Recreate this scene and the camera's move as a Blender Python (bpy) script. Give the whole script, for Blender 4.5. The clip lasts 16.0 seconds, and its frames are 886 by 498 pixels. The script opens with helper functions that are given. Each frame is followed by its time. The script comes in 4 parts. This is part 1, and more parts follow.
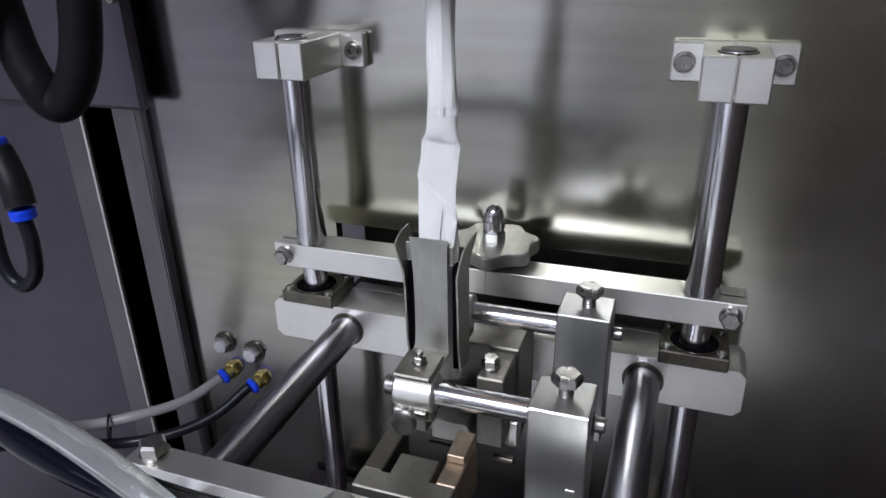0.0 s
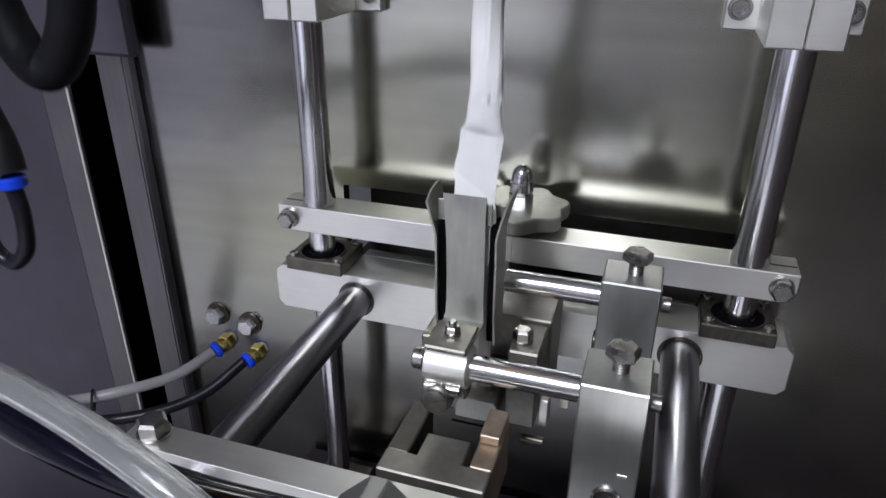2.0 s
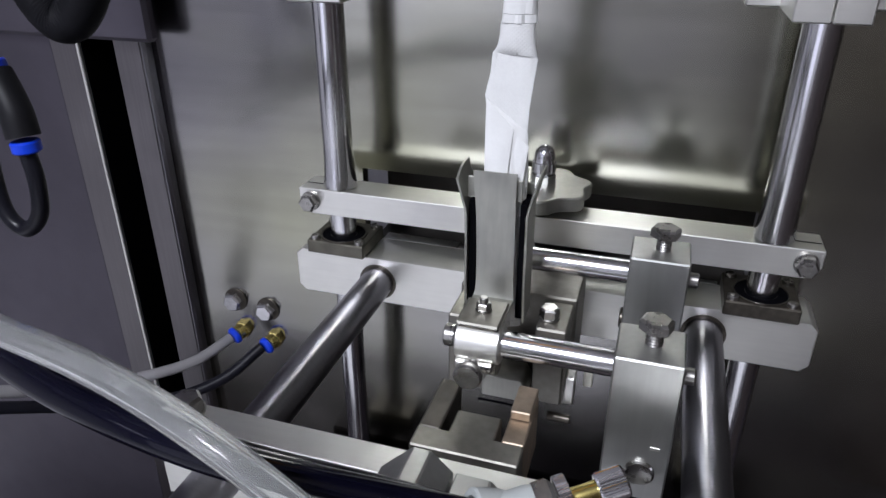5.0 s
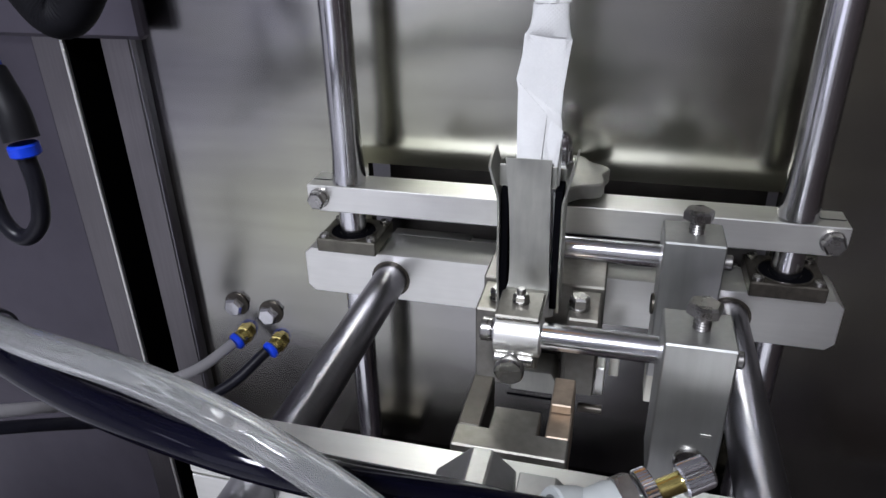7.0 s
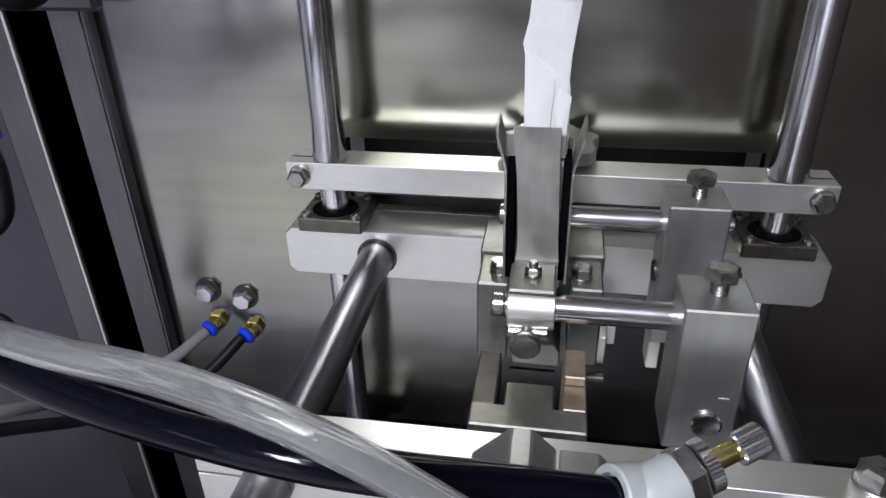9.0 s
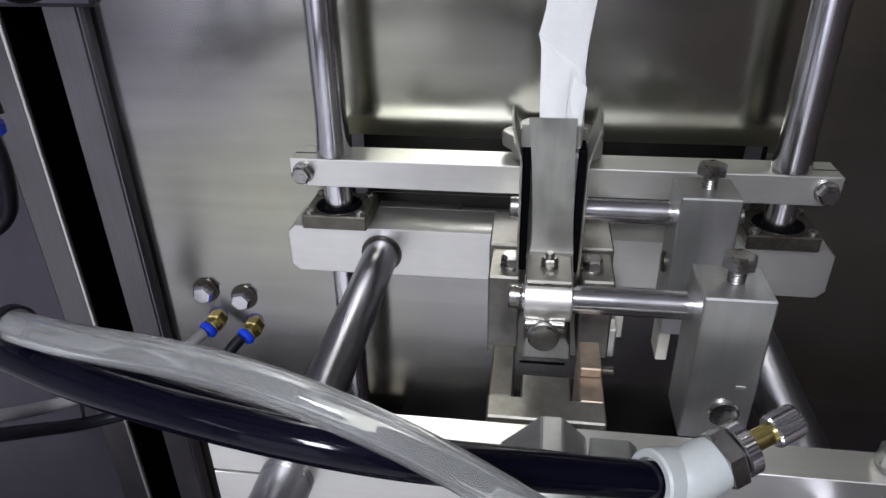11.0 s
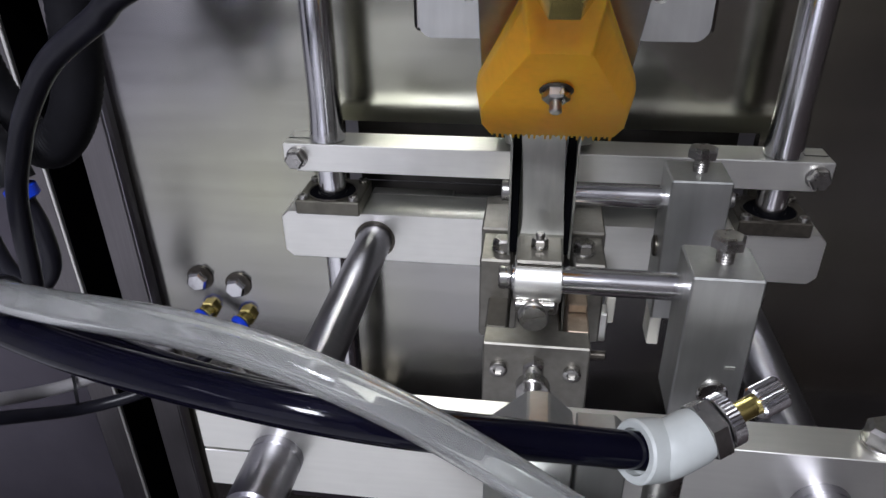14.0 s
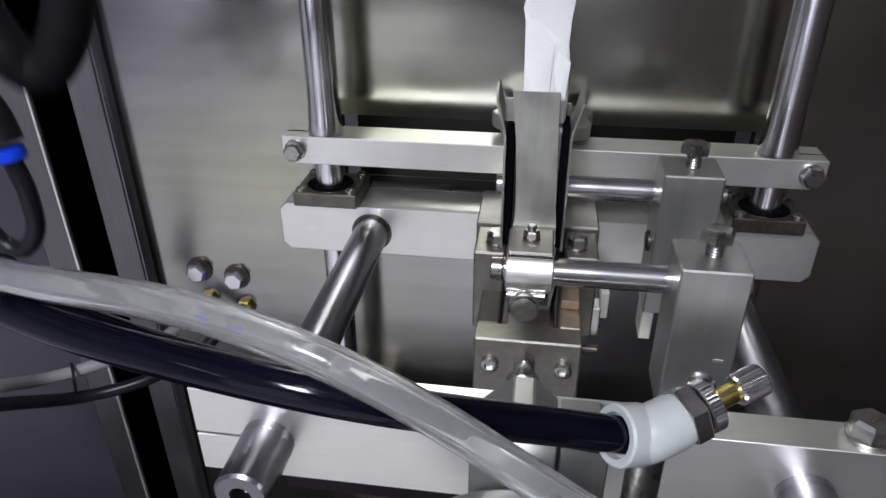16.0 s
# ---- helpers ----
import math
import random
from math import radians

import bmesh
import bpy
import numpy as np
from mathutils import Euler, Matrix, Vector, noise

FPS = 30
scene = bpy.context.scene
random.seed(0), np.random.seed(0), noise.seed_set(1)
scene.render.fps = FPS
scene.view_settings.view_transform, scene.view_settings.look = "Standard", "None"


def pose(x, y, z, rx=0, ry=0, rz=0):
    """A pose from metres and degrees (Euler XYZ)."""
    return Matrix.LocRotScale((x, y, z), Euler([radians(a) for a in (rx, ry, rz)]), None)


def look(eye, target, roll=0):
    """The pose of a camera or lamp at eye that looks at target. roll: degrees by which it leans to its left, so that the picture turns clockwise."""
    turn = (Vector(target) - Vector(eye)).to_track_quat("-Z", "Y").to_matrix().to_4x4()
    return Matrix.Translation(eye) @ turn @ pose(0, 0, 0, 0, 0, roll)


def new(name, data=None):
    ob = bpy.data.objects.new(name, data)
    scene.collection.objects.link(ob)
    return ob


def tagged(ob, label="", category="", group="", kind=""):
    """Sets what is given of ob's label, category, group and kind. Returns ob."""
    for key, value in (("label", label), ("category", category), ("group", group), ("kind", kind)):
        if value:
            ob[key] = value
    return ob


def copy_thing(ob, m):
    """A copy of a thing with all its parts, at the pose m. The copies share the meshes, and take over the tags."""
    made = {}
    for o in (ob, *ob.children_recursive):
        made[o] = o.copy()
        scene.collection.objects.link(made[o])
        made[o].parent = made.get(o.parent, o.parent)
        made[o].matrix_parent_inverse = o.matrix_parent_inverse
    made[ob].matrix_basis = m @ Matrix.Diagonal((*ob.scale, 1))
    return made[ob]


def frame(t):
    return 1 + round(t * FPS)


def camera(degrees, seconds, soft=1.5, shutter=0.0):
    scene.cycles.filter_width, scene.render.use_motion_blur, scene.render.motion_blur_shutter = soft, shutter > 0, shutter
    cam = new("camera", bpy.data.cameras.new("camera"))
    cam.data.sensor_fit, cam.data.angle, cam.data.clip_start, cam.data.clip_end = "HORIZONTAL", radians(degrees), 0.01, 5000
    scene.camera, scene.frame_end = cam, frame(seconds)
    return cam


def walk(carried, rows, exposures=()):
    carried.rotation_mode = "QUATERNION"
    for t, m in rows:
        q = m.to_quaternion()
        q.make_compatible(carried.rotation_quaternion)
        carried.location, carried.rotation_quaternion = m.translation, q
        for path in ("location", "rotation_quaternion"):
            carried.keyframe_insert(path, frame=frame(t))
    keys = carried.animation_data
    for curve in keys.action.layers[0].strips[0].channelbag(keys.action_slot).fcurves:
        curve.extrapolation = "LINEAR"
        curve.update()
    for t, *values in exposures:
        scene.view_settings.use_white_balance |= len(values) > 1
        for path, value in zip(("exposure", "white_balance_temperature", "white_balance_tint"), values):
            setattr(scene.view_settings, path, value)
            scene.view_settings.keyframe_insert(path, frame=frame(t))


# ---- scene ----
cam = camera(65.0, 16.0, 1.5, 0.4)
PATH = [
    (0, (0.1200, -0.4210, 1.2250), (-0.0648, 0.0932, 0.9772), -1.20),
    (0.5, (0.1040, -0.4000, 1.2090), (-0.0727, 0.1137, 0.9543), -0.90),
    (1, (0.0930, -0.3930, 1.1940), (-0.0759, 0.1158, 0.9246), -0.40),
    (1.5, (0.0880, -0.3890, 1.1960), (-0.0755, 0.1214, 0.9263), -0.20),
    (2, (0.0810, -0.4000, 1.1990), (-0.0831, 0.1131, 0.9349), 0.40),
    (2.5, (0.0770, -0.4060, 1.1940), (-0.0849, 0.1059, 0.9262), 0.40),
    (3, (0.0760, -0.4070, 1.1900), (-0.0842, 0.1042, 0.9197), 0.40),
    (3.5, (0.0770, -0.4080, 1.1940), (-0.0865, 0.1020, 0.9234), -0.10),
    (4, (0.0760, -0.4080, 1.1950), (-0.0881, 0.1015, 0.9240), -0.10),
    (6.5, (0.0450, -0.4110, 1.1870), (-0.1050, 0.1042, 0.9186), -0.80),
    (7, (0.0360, -0.4080, 1.1860), (-0.1032, 0.1078, 0.9129), -1.30),
    (7.5, (0.0270, -0.4040, 1.1860), (-0.1008, 0.1108, 0.9055), -1.70),
    (8, (0.0160, -0.4040, 1.1820), (-0.0956, 0.1131, 0.8989), -1.50),
    (8.5, (0.0100, -0.4030, 1.1790), (-0.0866, 0.1131, 0.8887), -1.30),
    (9, (0.0030, -0.4030, 1.1820), (-0.0861, 0.1119, 0.8871), -1.30),
    (11.5, (-0.0140, -0.4070, 1.1740), (-0.0848, 0.1124, 0.8821), -1.00),
    (12, (-0.0140, -0.4070, 1.1720), (-0.0839, 0.1123, 0.8798), -1.00),
    (12.5, (-0.0130, -0.4080, 1.1740), (-0.0838, 0.1107, 0.8809), -1.10),
    (13, (-0.0120, -0.4070, 1.1740), (-0.0822, 0.1118, 0.8809), -0.90),
    (13.5, (-0.0120, -0.4080, 1.1700), (-0.0822, 0.1108, 0.8769), -0.70),
    (14, (-0.0090, -0.4110, 1.1700), (-0.0807, 0.1072, 0.8762), -0.80),
    (14.5, (-0.0090, -0.4110, 1.1700), (-0.0831, 0.1069, 0.8762), -1.00),
    (15, (-0.0100, -0.4110, 1.1700), (-0.0844, 0.1069, 0.8763), -1.00),
    (15.5, (-0.0090, -0.4120, 1.1680), (-0.0828, 0.1060, 0.8744), -0.80),
    (16, (-0.0030, -0.4160, 1.1670), (-0.0780, 0.1025, 0.8745), -0.20),]
walk(cam, [(t, look(eye, target, roll)) for t, eye, target, roll in PATH], [(0.0, 0.04, 6200, 12), (2.5, 0.12, 6200, 12), (7.0, 0.16, 6200, 12), (12.0, 0.12, 6300, 12), (16.0, 0.12, 6300, 12)])

# ---------------------------------------------------------------- light
world = bpy.data.worlds.new("hall")
scene.world = world
world.use_nodes = True
world.node_tree.nodes["Background"].inputs[0].default_value = (0.75, 0.78, 0.9, 1)
world.node_tree.nodes["Background"].inputs[1].default_value = 0.02
scene.view_settings.exposure = 0.0


def lamp(x, y, z, sx, sy, watts, rx=0, ry=0, rz=0, colour=(0.93, 0.96, 1.0)):
    data = bpy.data.lights.new("added_area_light", "AREA")
    data.shape, data.size, data.size_y, data.energy, data.color = "RECTANGLE", sx, sy, watts, colour
    ob = new("added_area_light", data)
    ob.matrix_world = pose(x, y, z, rx, ry, rz)
    return ob


# unseen main lamp, added overhead and in front of the machine
lamp(-0.25, -1.70, 2.45, 0.3, 0.8, 51, 0, 0, 0, (0.925, 0.94, 1.0))
# weak lavender lamp added to tint the left of the plate
lamp(-1.7, -2.2, 2.45, 0.25, 1.2, 3, 0, 0, 0, (0.82, 0.82, 1.0))
# added upright fill behind the viewer, for frontal light; no door stands there
lamp(-1.45, -3.88, 1.25, 1.7, 2.3, 8, 90, 0, 0, (0.84, 0.85, 1.0))


# ---------------------------------------------------------------- materials
def material(name, colour, rough=0.5, metal=0.0, grain=0.0, grain_scale=(60, 60, 60), stain=0.0, stain_scale=9.0,
             bump=0.0, spec=0.5, coat=0.0, rough_var=0.0, aniso=0.0, transmission=0.0, ior=1.45, reflected_hue=None):
    """A surface with fine grain (stretched as the tool left it) and broad stains, on generated object space. An
    optional second colour paints in the hue of reflections.
    """
    m = bpy.data.materials.new(name)
    m.use_nodes = True
    nt = m.node_tree
    b = nt.nodes["Principled BSDF"]
    b.inputs["Metallic"].default_value = metal
    b.inputs["Roughness"].default_value = rough
    b.inputs["Specular IOR Level"].default_value = spec
    b.inputs["Coat Weight"].default_value = coat
    b.inputs["Transmission Weight"].default_value = transmission
    b.inputs["IOR"].default_value = ior
    b.inputs["Anisotropic"].default_value = aniso
    link = nt.links.new
    co = nt.nodes.new("ShaderNodeTexCoord")
    mp = nt.nodes.new("ShaderNodeMapping")
    mp.inputs["Scale"].default_value = grain_scale
    link(co.outputs["Object"], mp.inputs["Vector"])
    fine = nt.nodes.new("ShaderNodeTexNoise")
    fine.inputs["Scale"].default_value, fine.inputs["Detail"].default_value = 1.0, 4.0
    link(mp.outputs["Vector"], fine.inputs["Vector"])
    broad = nt.nodes.new("ShaderNodeTexNoise")
    broad.inputs["Scale"].default_value, broad.inputs["Detail"].default_value = stain_scale, 5.0
    link(co.outputs["Object"], broad.inputs["Vector"])

    def span(socket, lo, hi):
        n = nt.nodes.new("ShaderNodeMapRange")
        n.inputs["From Min"].default_value, n.inputs["From Max"].default_value = 0.25, 0.75
        n.inputs["To Min"].default_value, n.inputs["To Max"].default_value = lo, hi
        link(socket, n.inputs["Value"])
        return n.outputs["Result"]

    mul = nt.nodes.new("ShaderNodeMath")
    mul.operation = "MULTIPLY"
    link(span(fine.outputs["Fac"], 1 - grain, 1 + grain), mul.inputs[0])
    link(span(broad.outputs["Fac"], 1 - stain, 1 + stain), mul.inputs[1])
    value = mul.outputs[0]
    vm = nt.nodes.new("ShaderNodeVectorMath")
    vm.operation = "SCALE"
    vm.inputs[0].default_value = colour
    if reflected_hue:
        cloud = nt.nodes.new("ShaderNodeTexNoise")
        cloud.inputs["Scale"].default_value, cloud.inputs["Detail"].default_value = 4.0, 3.0
        link(co.outputs["Object"], cloud.inputs["Vector"])
        mx = nt.nodes.new("ShaderNodeMix")
        mx.data_type = "RGBA"
        mx.inputs[6].default_value, mx.inputs[7].default_value = (*colour, 1), (*reflected_hue, 1)
        link(span(cloud.outputs["Fac"], 0.0, 1.0), mx.inputs[0])
        link(mx.outputs[2], vm.inputs[0])
    link(value, vm.inputs["Scale"])
    link(vm.outputs["Vector"], b.inputs["Base Color"])
    if rough_var:
        link(span(broad.outputs["Fac"], rough * (1 - rough_var), rough * (1 + rough_var)), b.inputs["Roughness"])
    if bump:
        bp = nt.nodes.new("ShaderNodeBump")
        bp.inputs["Strength"].default_value, bp.inputs["Distance"].default_value = bump, 0.0004
        link(fine.outputs["Fac"], bp.inputs["Height"])
        link(bp.outputs["Normal"], b.inputs["Normal"])
    return m


# lavender mixed into the olive steel paints the hue of its reflections
PLATE = material("brushed_sheet_steel", (0.465, 0.465, 0.352), 0.18, 1.0, 0.10, (5, 70, 70), 0.18, 9.0, 0.0, rough_var=0.35, reflected_hue=(0.365, 0.355, 0.392))
STRIP = material("ground_steel_strip", (0.215, 0.203, 0.21), 0.40, 1.0, 0.08, (900, 900, 20), 0.12, 14.0, 0.06, rough_var=0.2)
DOOR = material("grey_steel_door", (0.125, 0.115, 0.138), 0.45, 0.9, 0.06, (40, 40, 40), 0.15, 6.0, 0.05, rough_var=0.2)
ALU = material("satin_machined_aluminium", (0.95, 0.945, 0.89), 0.38, 0.96, 0.025, (30, 400, 400), 0.06, 26.0, 0.04, rough_var=0.15)
ALU_DULL = material("dull_machined_steel", (0.55, 0.555, 0.535), 0.38, 0.95, 0.05, (300, 300, 30), 0.12, 35.0, 0.06, rough_var=0.2)
CHROME = material("ground_chrome_shaft", (0.84, 0.84, 0.86), 0.17, 1.0, 0.03, (200, 200, 1500), 0.04, 30.0, 0.02, rough_var=0.3)
SHAFT = material("worn_steel_shaft", (0.27, 0.265, 0.29), 0.30, 1.0, 0.05, (60, 900, 60), 0.05, 30.0, 0.03, rough_var=0.08)
BOLT = material("zinc_bolt_steel", (0.43, 0.42, 0.40), 0.30, 1.0, 0.12, (400, 400, 400), 0.15, 90.0, 0.15, rough_var=0.3)
DARK = material("blackened_steel", (0.10, 0.09, 0.075), 0.34, 0.8, 0.2, (250, 250, 250), 0.3, 60.0, 0.15, rough_var=0.2)
BRONZE = material("browned_steel", (0.16, 0.152, 0.125), 0.36, 0.9, 0.12, (200, 200, 200), 0.2, 60.0, 0.12, rough_var=0.2)
JAW = material("greyed_jaw_steel", (0.28, 0.268, 0.238), 0.48, 0.9, 0.12, (200, 200, 200), 0.18, 60.0, 0.12, rough_var=0.2)
ARM = material("dark_browned_arm", (0.10, 0.092, 0.078), 0.5, 0.6, 0.12, (200, 200, 200), 0.2, 60.0, 0.12, rough_var=0.2)
COPPER = material("copper_toned_metal", (0.46, 0.375, 0.29), 0.52, 0.85, 0.12, (200, 200, 200), 0.25, 60.0, 0.1, rough_var=0.2)
GUIDE = material("tarnished_guide_sheet", (0.45, 0.45, 0.405), 0.46, 0.9, 0.07, (350, 350, 40), 0.16, 55.0, 0.1, rough_var=0.25)
BRASS = material("yellow_brass", (0.80, 0.67, 0.24), 0.24, 1.0, 0.1, (200, 200, 200), 0.15, 80.0, 0.1, rough_var=0.3)
ORANGE = material("orange_moulded_plastic", (0.98, 0.45, 0.03), 0.42, 0.0, 0.05, (300, 300, 300), 0.08, 40.0, 0.12)
BLUE = material("blue_plastic_collar", (0.01, 0.06, 0.75), 0.35, 0.0, 0.05, (300, 300, 300), 0.05, 40.0)
RUBBER = material("black_hose_rubber", (0.010, 0.010, 0.015), 0.34, 0.0, 0.2, (90, 90, 90), 0.25, 30.0, 0.1, spec=0.35)
BLACKPL = material("black_plastic", (0.010, 0.010, 0.012), 0.48, 0.0, 0.1, (200, 200, 200), 0.2, 40.0, 0.1, spec=0.3)
NAVY = material("dark_blue_air_hose", (0.003, 0.003, 0.009), 0.09, 0.0, 0.2, (60, 60, 60), 0.25, 25.0, 0.03, spec=0.28)
WHITEPL = material("white_fitting_plastic", (0.54, 0.57, 0.56), 0.42, 0.0, 0.04, (200, 200, 200), 0.06, 60.0, 0.08)
FILM = material("white_pouch_film", (0.92, 0.925, 0.905), 0.26, 0.0, 0.02, (900, 900, 900), 0.05, 60.0, 0.1, coat=0.2)
# near-black without gloss: paints the shade of slots and bores, also the rubber lining
VOID = material("black_shade_and_lining", (0.004, 0.004, 0.005), 0.9, 0.0, 0.2, (30, 30, 30), 0.2, 10.0, spec=0.0)
HALL = material("painted_hall_wall", (0.60, 0.59, 0.61), 0.8, 0.0, 0.06, (30, 30, 30), 0.12, 2.0)
# made this pale to brighten the metal faces that mirror the floor
FLOORM = material("pale_bounce_floor", (0.74, 0.735, 0.73), 0.4, 0.0, 0.08, (60, 60, 60), 0.15, 2.0)
DARKPANEL = material("dark_unseen_panel", (0.05, 0.038, 0.036), 0.65, 0.2, 0.1, (60, 60, 60), 0.2, 4.0)
DARKBASE = material("black_machine_base", (0.018, 0.014, 0.018), 0.7, 0.0, 0.1, (60, 60, 60), 0.2, 4.0, spec=0.2)
# dark colour carries the shade inside the back plate opening
INSIDE = material("recess_shade_sheet", (0.085, 0.08, 0.075), 0.5, 0.6, 0.15, (40, 40, 40), 0.25, 14.0)
RIBBED = material("dull_corrugated_rubber", (0.008, 0.008, 0.010), 0.6, 0.0, 0.2, (90, 90, 90), 0.25, 30.0, 0.1, spec=0.15)
CREAM = material("cream_lacquered_plate", (0.78, 0.76, 0.66), 0.45, 0.0, 0.03, (100, 100, 100), 0.06, 20.0)
CLEAR = material("clear_polyurethane_tube", (0.95, 0.965, 0.95), 0.06, 0.0, 0.0, (60, 60, 60), 0.02, 25.0, transmission=0.9, ior=1.36)
FROST = material("translucent_small_tube", (0.40, 0.39, 0.40), 0.30, 0.0, 0.05, (60, 60, 60), 0.1, 25.0, transmission=0.35)
ORANGE.node_tree.nodes["Principled BSDF"].inputs["Subsurface Weight"].default_value = 0.7
ORANGE.node_tree.nodes["Principled BSDF"].inputs["Subsurface Radius"].default_value = (0.9, 0.45, 0.06)
ORANGE.node_tree.nodes["Principled BSDF"].inputs["Subsurface Scale"].default_value = 0.012
INK = material("dark_ink", (0.03, 0.03, 0.03), 0.5)


def crimped(m):
    """Adds the embossed diamond knurl of a sealed film to a copy of its material."""
    k = m.copy()
    k.name = "embossed_pouch_film"
    nt = k.node_tree
    b = nt.nodes["Principled BSDF"]
    co = nt.nodes.new("ShaderNodeTexCoord")
    waves = []
    for a in (45, -45):
        mp = nt.nodes.new("ShaderNodeMapping")
        mp.inputs["Rotation"].default_value = (0, radians(a), 0)
        nt.links.new(co.outputs["Object"], mp.inputs["Vector"])
        w = nt.nodes.new("ShaderNodeTexWave")
        w.inputs["Scale"].default_value = 240
        nt.links.new(mp.outputs["Vector"], w.inputs["Vector"])
        waves.append(w)
    mx = nt.nodes.new("ShaderNodeMath")
    mx.operation = "MAXIMUM"
    for i, w in enumerate(waves):
        nt.links.new(w.outputs["Fac"], mx.inputs[i])
    bp = nt.nodes.new("ShaderNodeBump")
    bp.inputs["Strength"].default_value, bp.inputs["Distance"].default_value = 0.3, 0.0005
    nt.links.new(mx.outputs[0], bp.inputs["Height"])
    nt.links.new(bp.outputs["Normal"], b.inputs["Normal"])
    return k


EMBOSS = crimped(FILM)


# ---------------------------------------------------------------- building tools
def thing(name, at=(0, 0, 0), label="", category="", group=""):
    ob = new(name)
    ob.empty_display_size = 0.02
    ob.matrix_world = at if isinstance(at, Matrix) else Matrix.Translation(at)
    return tagged(ob, label, category, group)


def part(name, bm, mat, parent=None, label="", smooth=35, at=None):
    bmesh.ops.recalc_face_normals(bm, faces=bm.faces)
    me = bpy.data.meshes.new(name)
    bm.to_mesh(me)
    bm.free()
    me.materials.append(mat)
    if smooth:
        me.shade_smooth()
        me.set_sharp_from_angle(angle=radians(smooth))
    ob = new(name, me)
    ob.parent = parent
    if at is not None:
        ob.matrix_basis = at
    return tagged(ob, label)


def box(x0, x1, y0, y1, z0, z1, bevel=0.0006, bm=None):
    b = bmesh.new()
    bmesh.ops.create_cube(b, size=1.0)
    bmesh.ops.transform(b, matrix=Matrix.Translation(((x0 + x1) / 2, (y0 + y1) / 2, (z0 + z1) / 2)) @ Matrix.Diagonal((x1 - x0, y1 - y0, z1 - z0, 1)), verts=b.verts)
    if bevel:
        bmesh.ops.bevel(b, geom=b.edges[:], offset=bevel, segments=1, affect="EDGES")
    return add(bm, b)


def add(bm, b):
    if bm is None:
        return b
    me = bpy.data.meshes.new("joined")
    b.to_mesh(me)
    b.free()
    bm.from_mesh(me)
    bpy.data.meshes.remove(me)
    return bm


def turned(profile, m=None, n=36, bm=None):
    """A turned body: profile of (radius, height) along z, then placed by m."""
    b = bmesh.new()
    rings = []
    for r, h in profile:
        rings.append([b.verts.new((r * math.cos(2 * math.pi * i / n), r * math.sin(2 * math.pi * i / n), h)) for i in range(n)])
    for a, c in zip(rings, rings[1:]):
        for i in range(n):
            b.faces.new((a[i], a[(i + 1) % n], c[(i + 1) % n], c[i]))
    if profile[0] == profile[-1]:
        bmesh.ops.remove_doubles(b, verts=b.verts, dist=1e-7)   # a closed ring
    else:
        b.faces.new(rings[0])
        b.faces.new(rings[-1])
    if m is not None:
        bmesh.ops.transform(b, matrix=m, verts=b.verts)
    return add(bm, b)


def cyl(r, h, m=None, bevel=0.0005, n=36, bm=None):
    return turned([(r - bevel, 0), (r, bevel), (r, h - bevel), (r - bevel, h)], m, n, bm)


def prism(points, depth, m=None, bevel=0.0, bm=None):
    """An outline in x, z pushed along y from 0 to depth."""
    b = bmesh.new()
    f = b.faces.new([b.verts.new((x, 0, z)) for x, z in points])
    g = bmesh.ops.extrude_face_region(b, geom=[f])
    bmesh.ops.translate(b, vec=(0, depth, 0), verts=[v for v in g["geom"] if isinstance(v, bmesh.types.BMVert)])
    if bevel:
        bmesh.ops.bevel(b, geom=b.edges[:], offset=bevel, segments=1, affect="EDGES")
    if m is not None:
        bmesh.ops.transform(b, matrix=m, verts=b.verts)
    return add(bm, b)


def hexhead(af, h, m=None, bm=None, n=6):
    """A hexagon head with its corners turned off, along z."""
    r = af / 2 / math.cos(math.pi / 6)
    b = bmesh.new()
    prof = [(r, 0), (r, h * 0.78), (af / 2 * 0.93, h)]
    rings = [[b.verts.new((q * math.cos(2 * math.pi * i / 6), q * math.sin(2 * math.pi * i / 6), z)) for i in range(6)] for q, z in prof]
    for a, c in zip(rings, rings[1:]):
        for i in range(6):
            b.faces.new((a[i], a[(i + 1) % 6], c[(i + 1) % 6], c[i]))
    b.faces.new(rings[0])
    b.faces.new(rings[-1])
    if m is not None:
        bmesh.ops.transform(b, matrix=m, verts=b.verts)
    return add(bm, b)


def socket(r, h, m=None, bm=None):
    """A socket cap head along z: a rim round a six-sided recess."""
    b = bmesh.new()
    n = 24
    hexr = [r * 0.55 / max(abs(math.cos(((2 * math.pi * i / n) % (math.pi / 3)) - math.pi / 6)), 0.5) for i in range(n)]
    prof = [lambda i: (r, 0), lambda i: (r, h * 0.88), lambda i: (r * 0.9, h), lambda i: (hexr[i], h), lambda i: (hexr[i], h * 0.35)]
    rings = []
    for p in prof:
        rings.append([b.verts.new((p(i)[0] * math.cos(2 * math.pi * i / n), p(i)[0] * math.sin(2 * math.pi * i / n), p(i)[1])) for i in range(n)])
    for a, c in zip(rings, rings[1:]):
        for i in range(n):
            b.faces.new((a[i], a[(i + 1) % n], c[(i + 1) % n], c[i]))
    b.faces.new(rings[0])
    b.faces.new(rings[-1])
    if m is not None:
        bmesh.ops.transform(b, matrix=m, verts=b.verts)
    return add(bm, b)


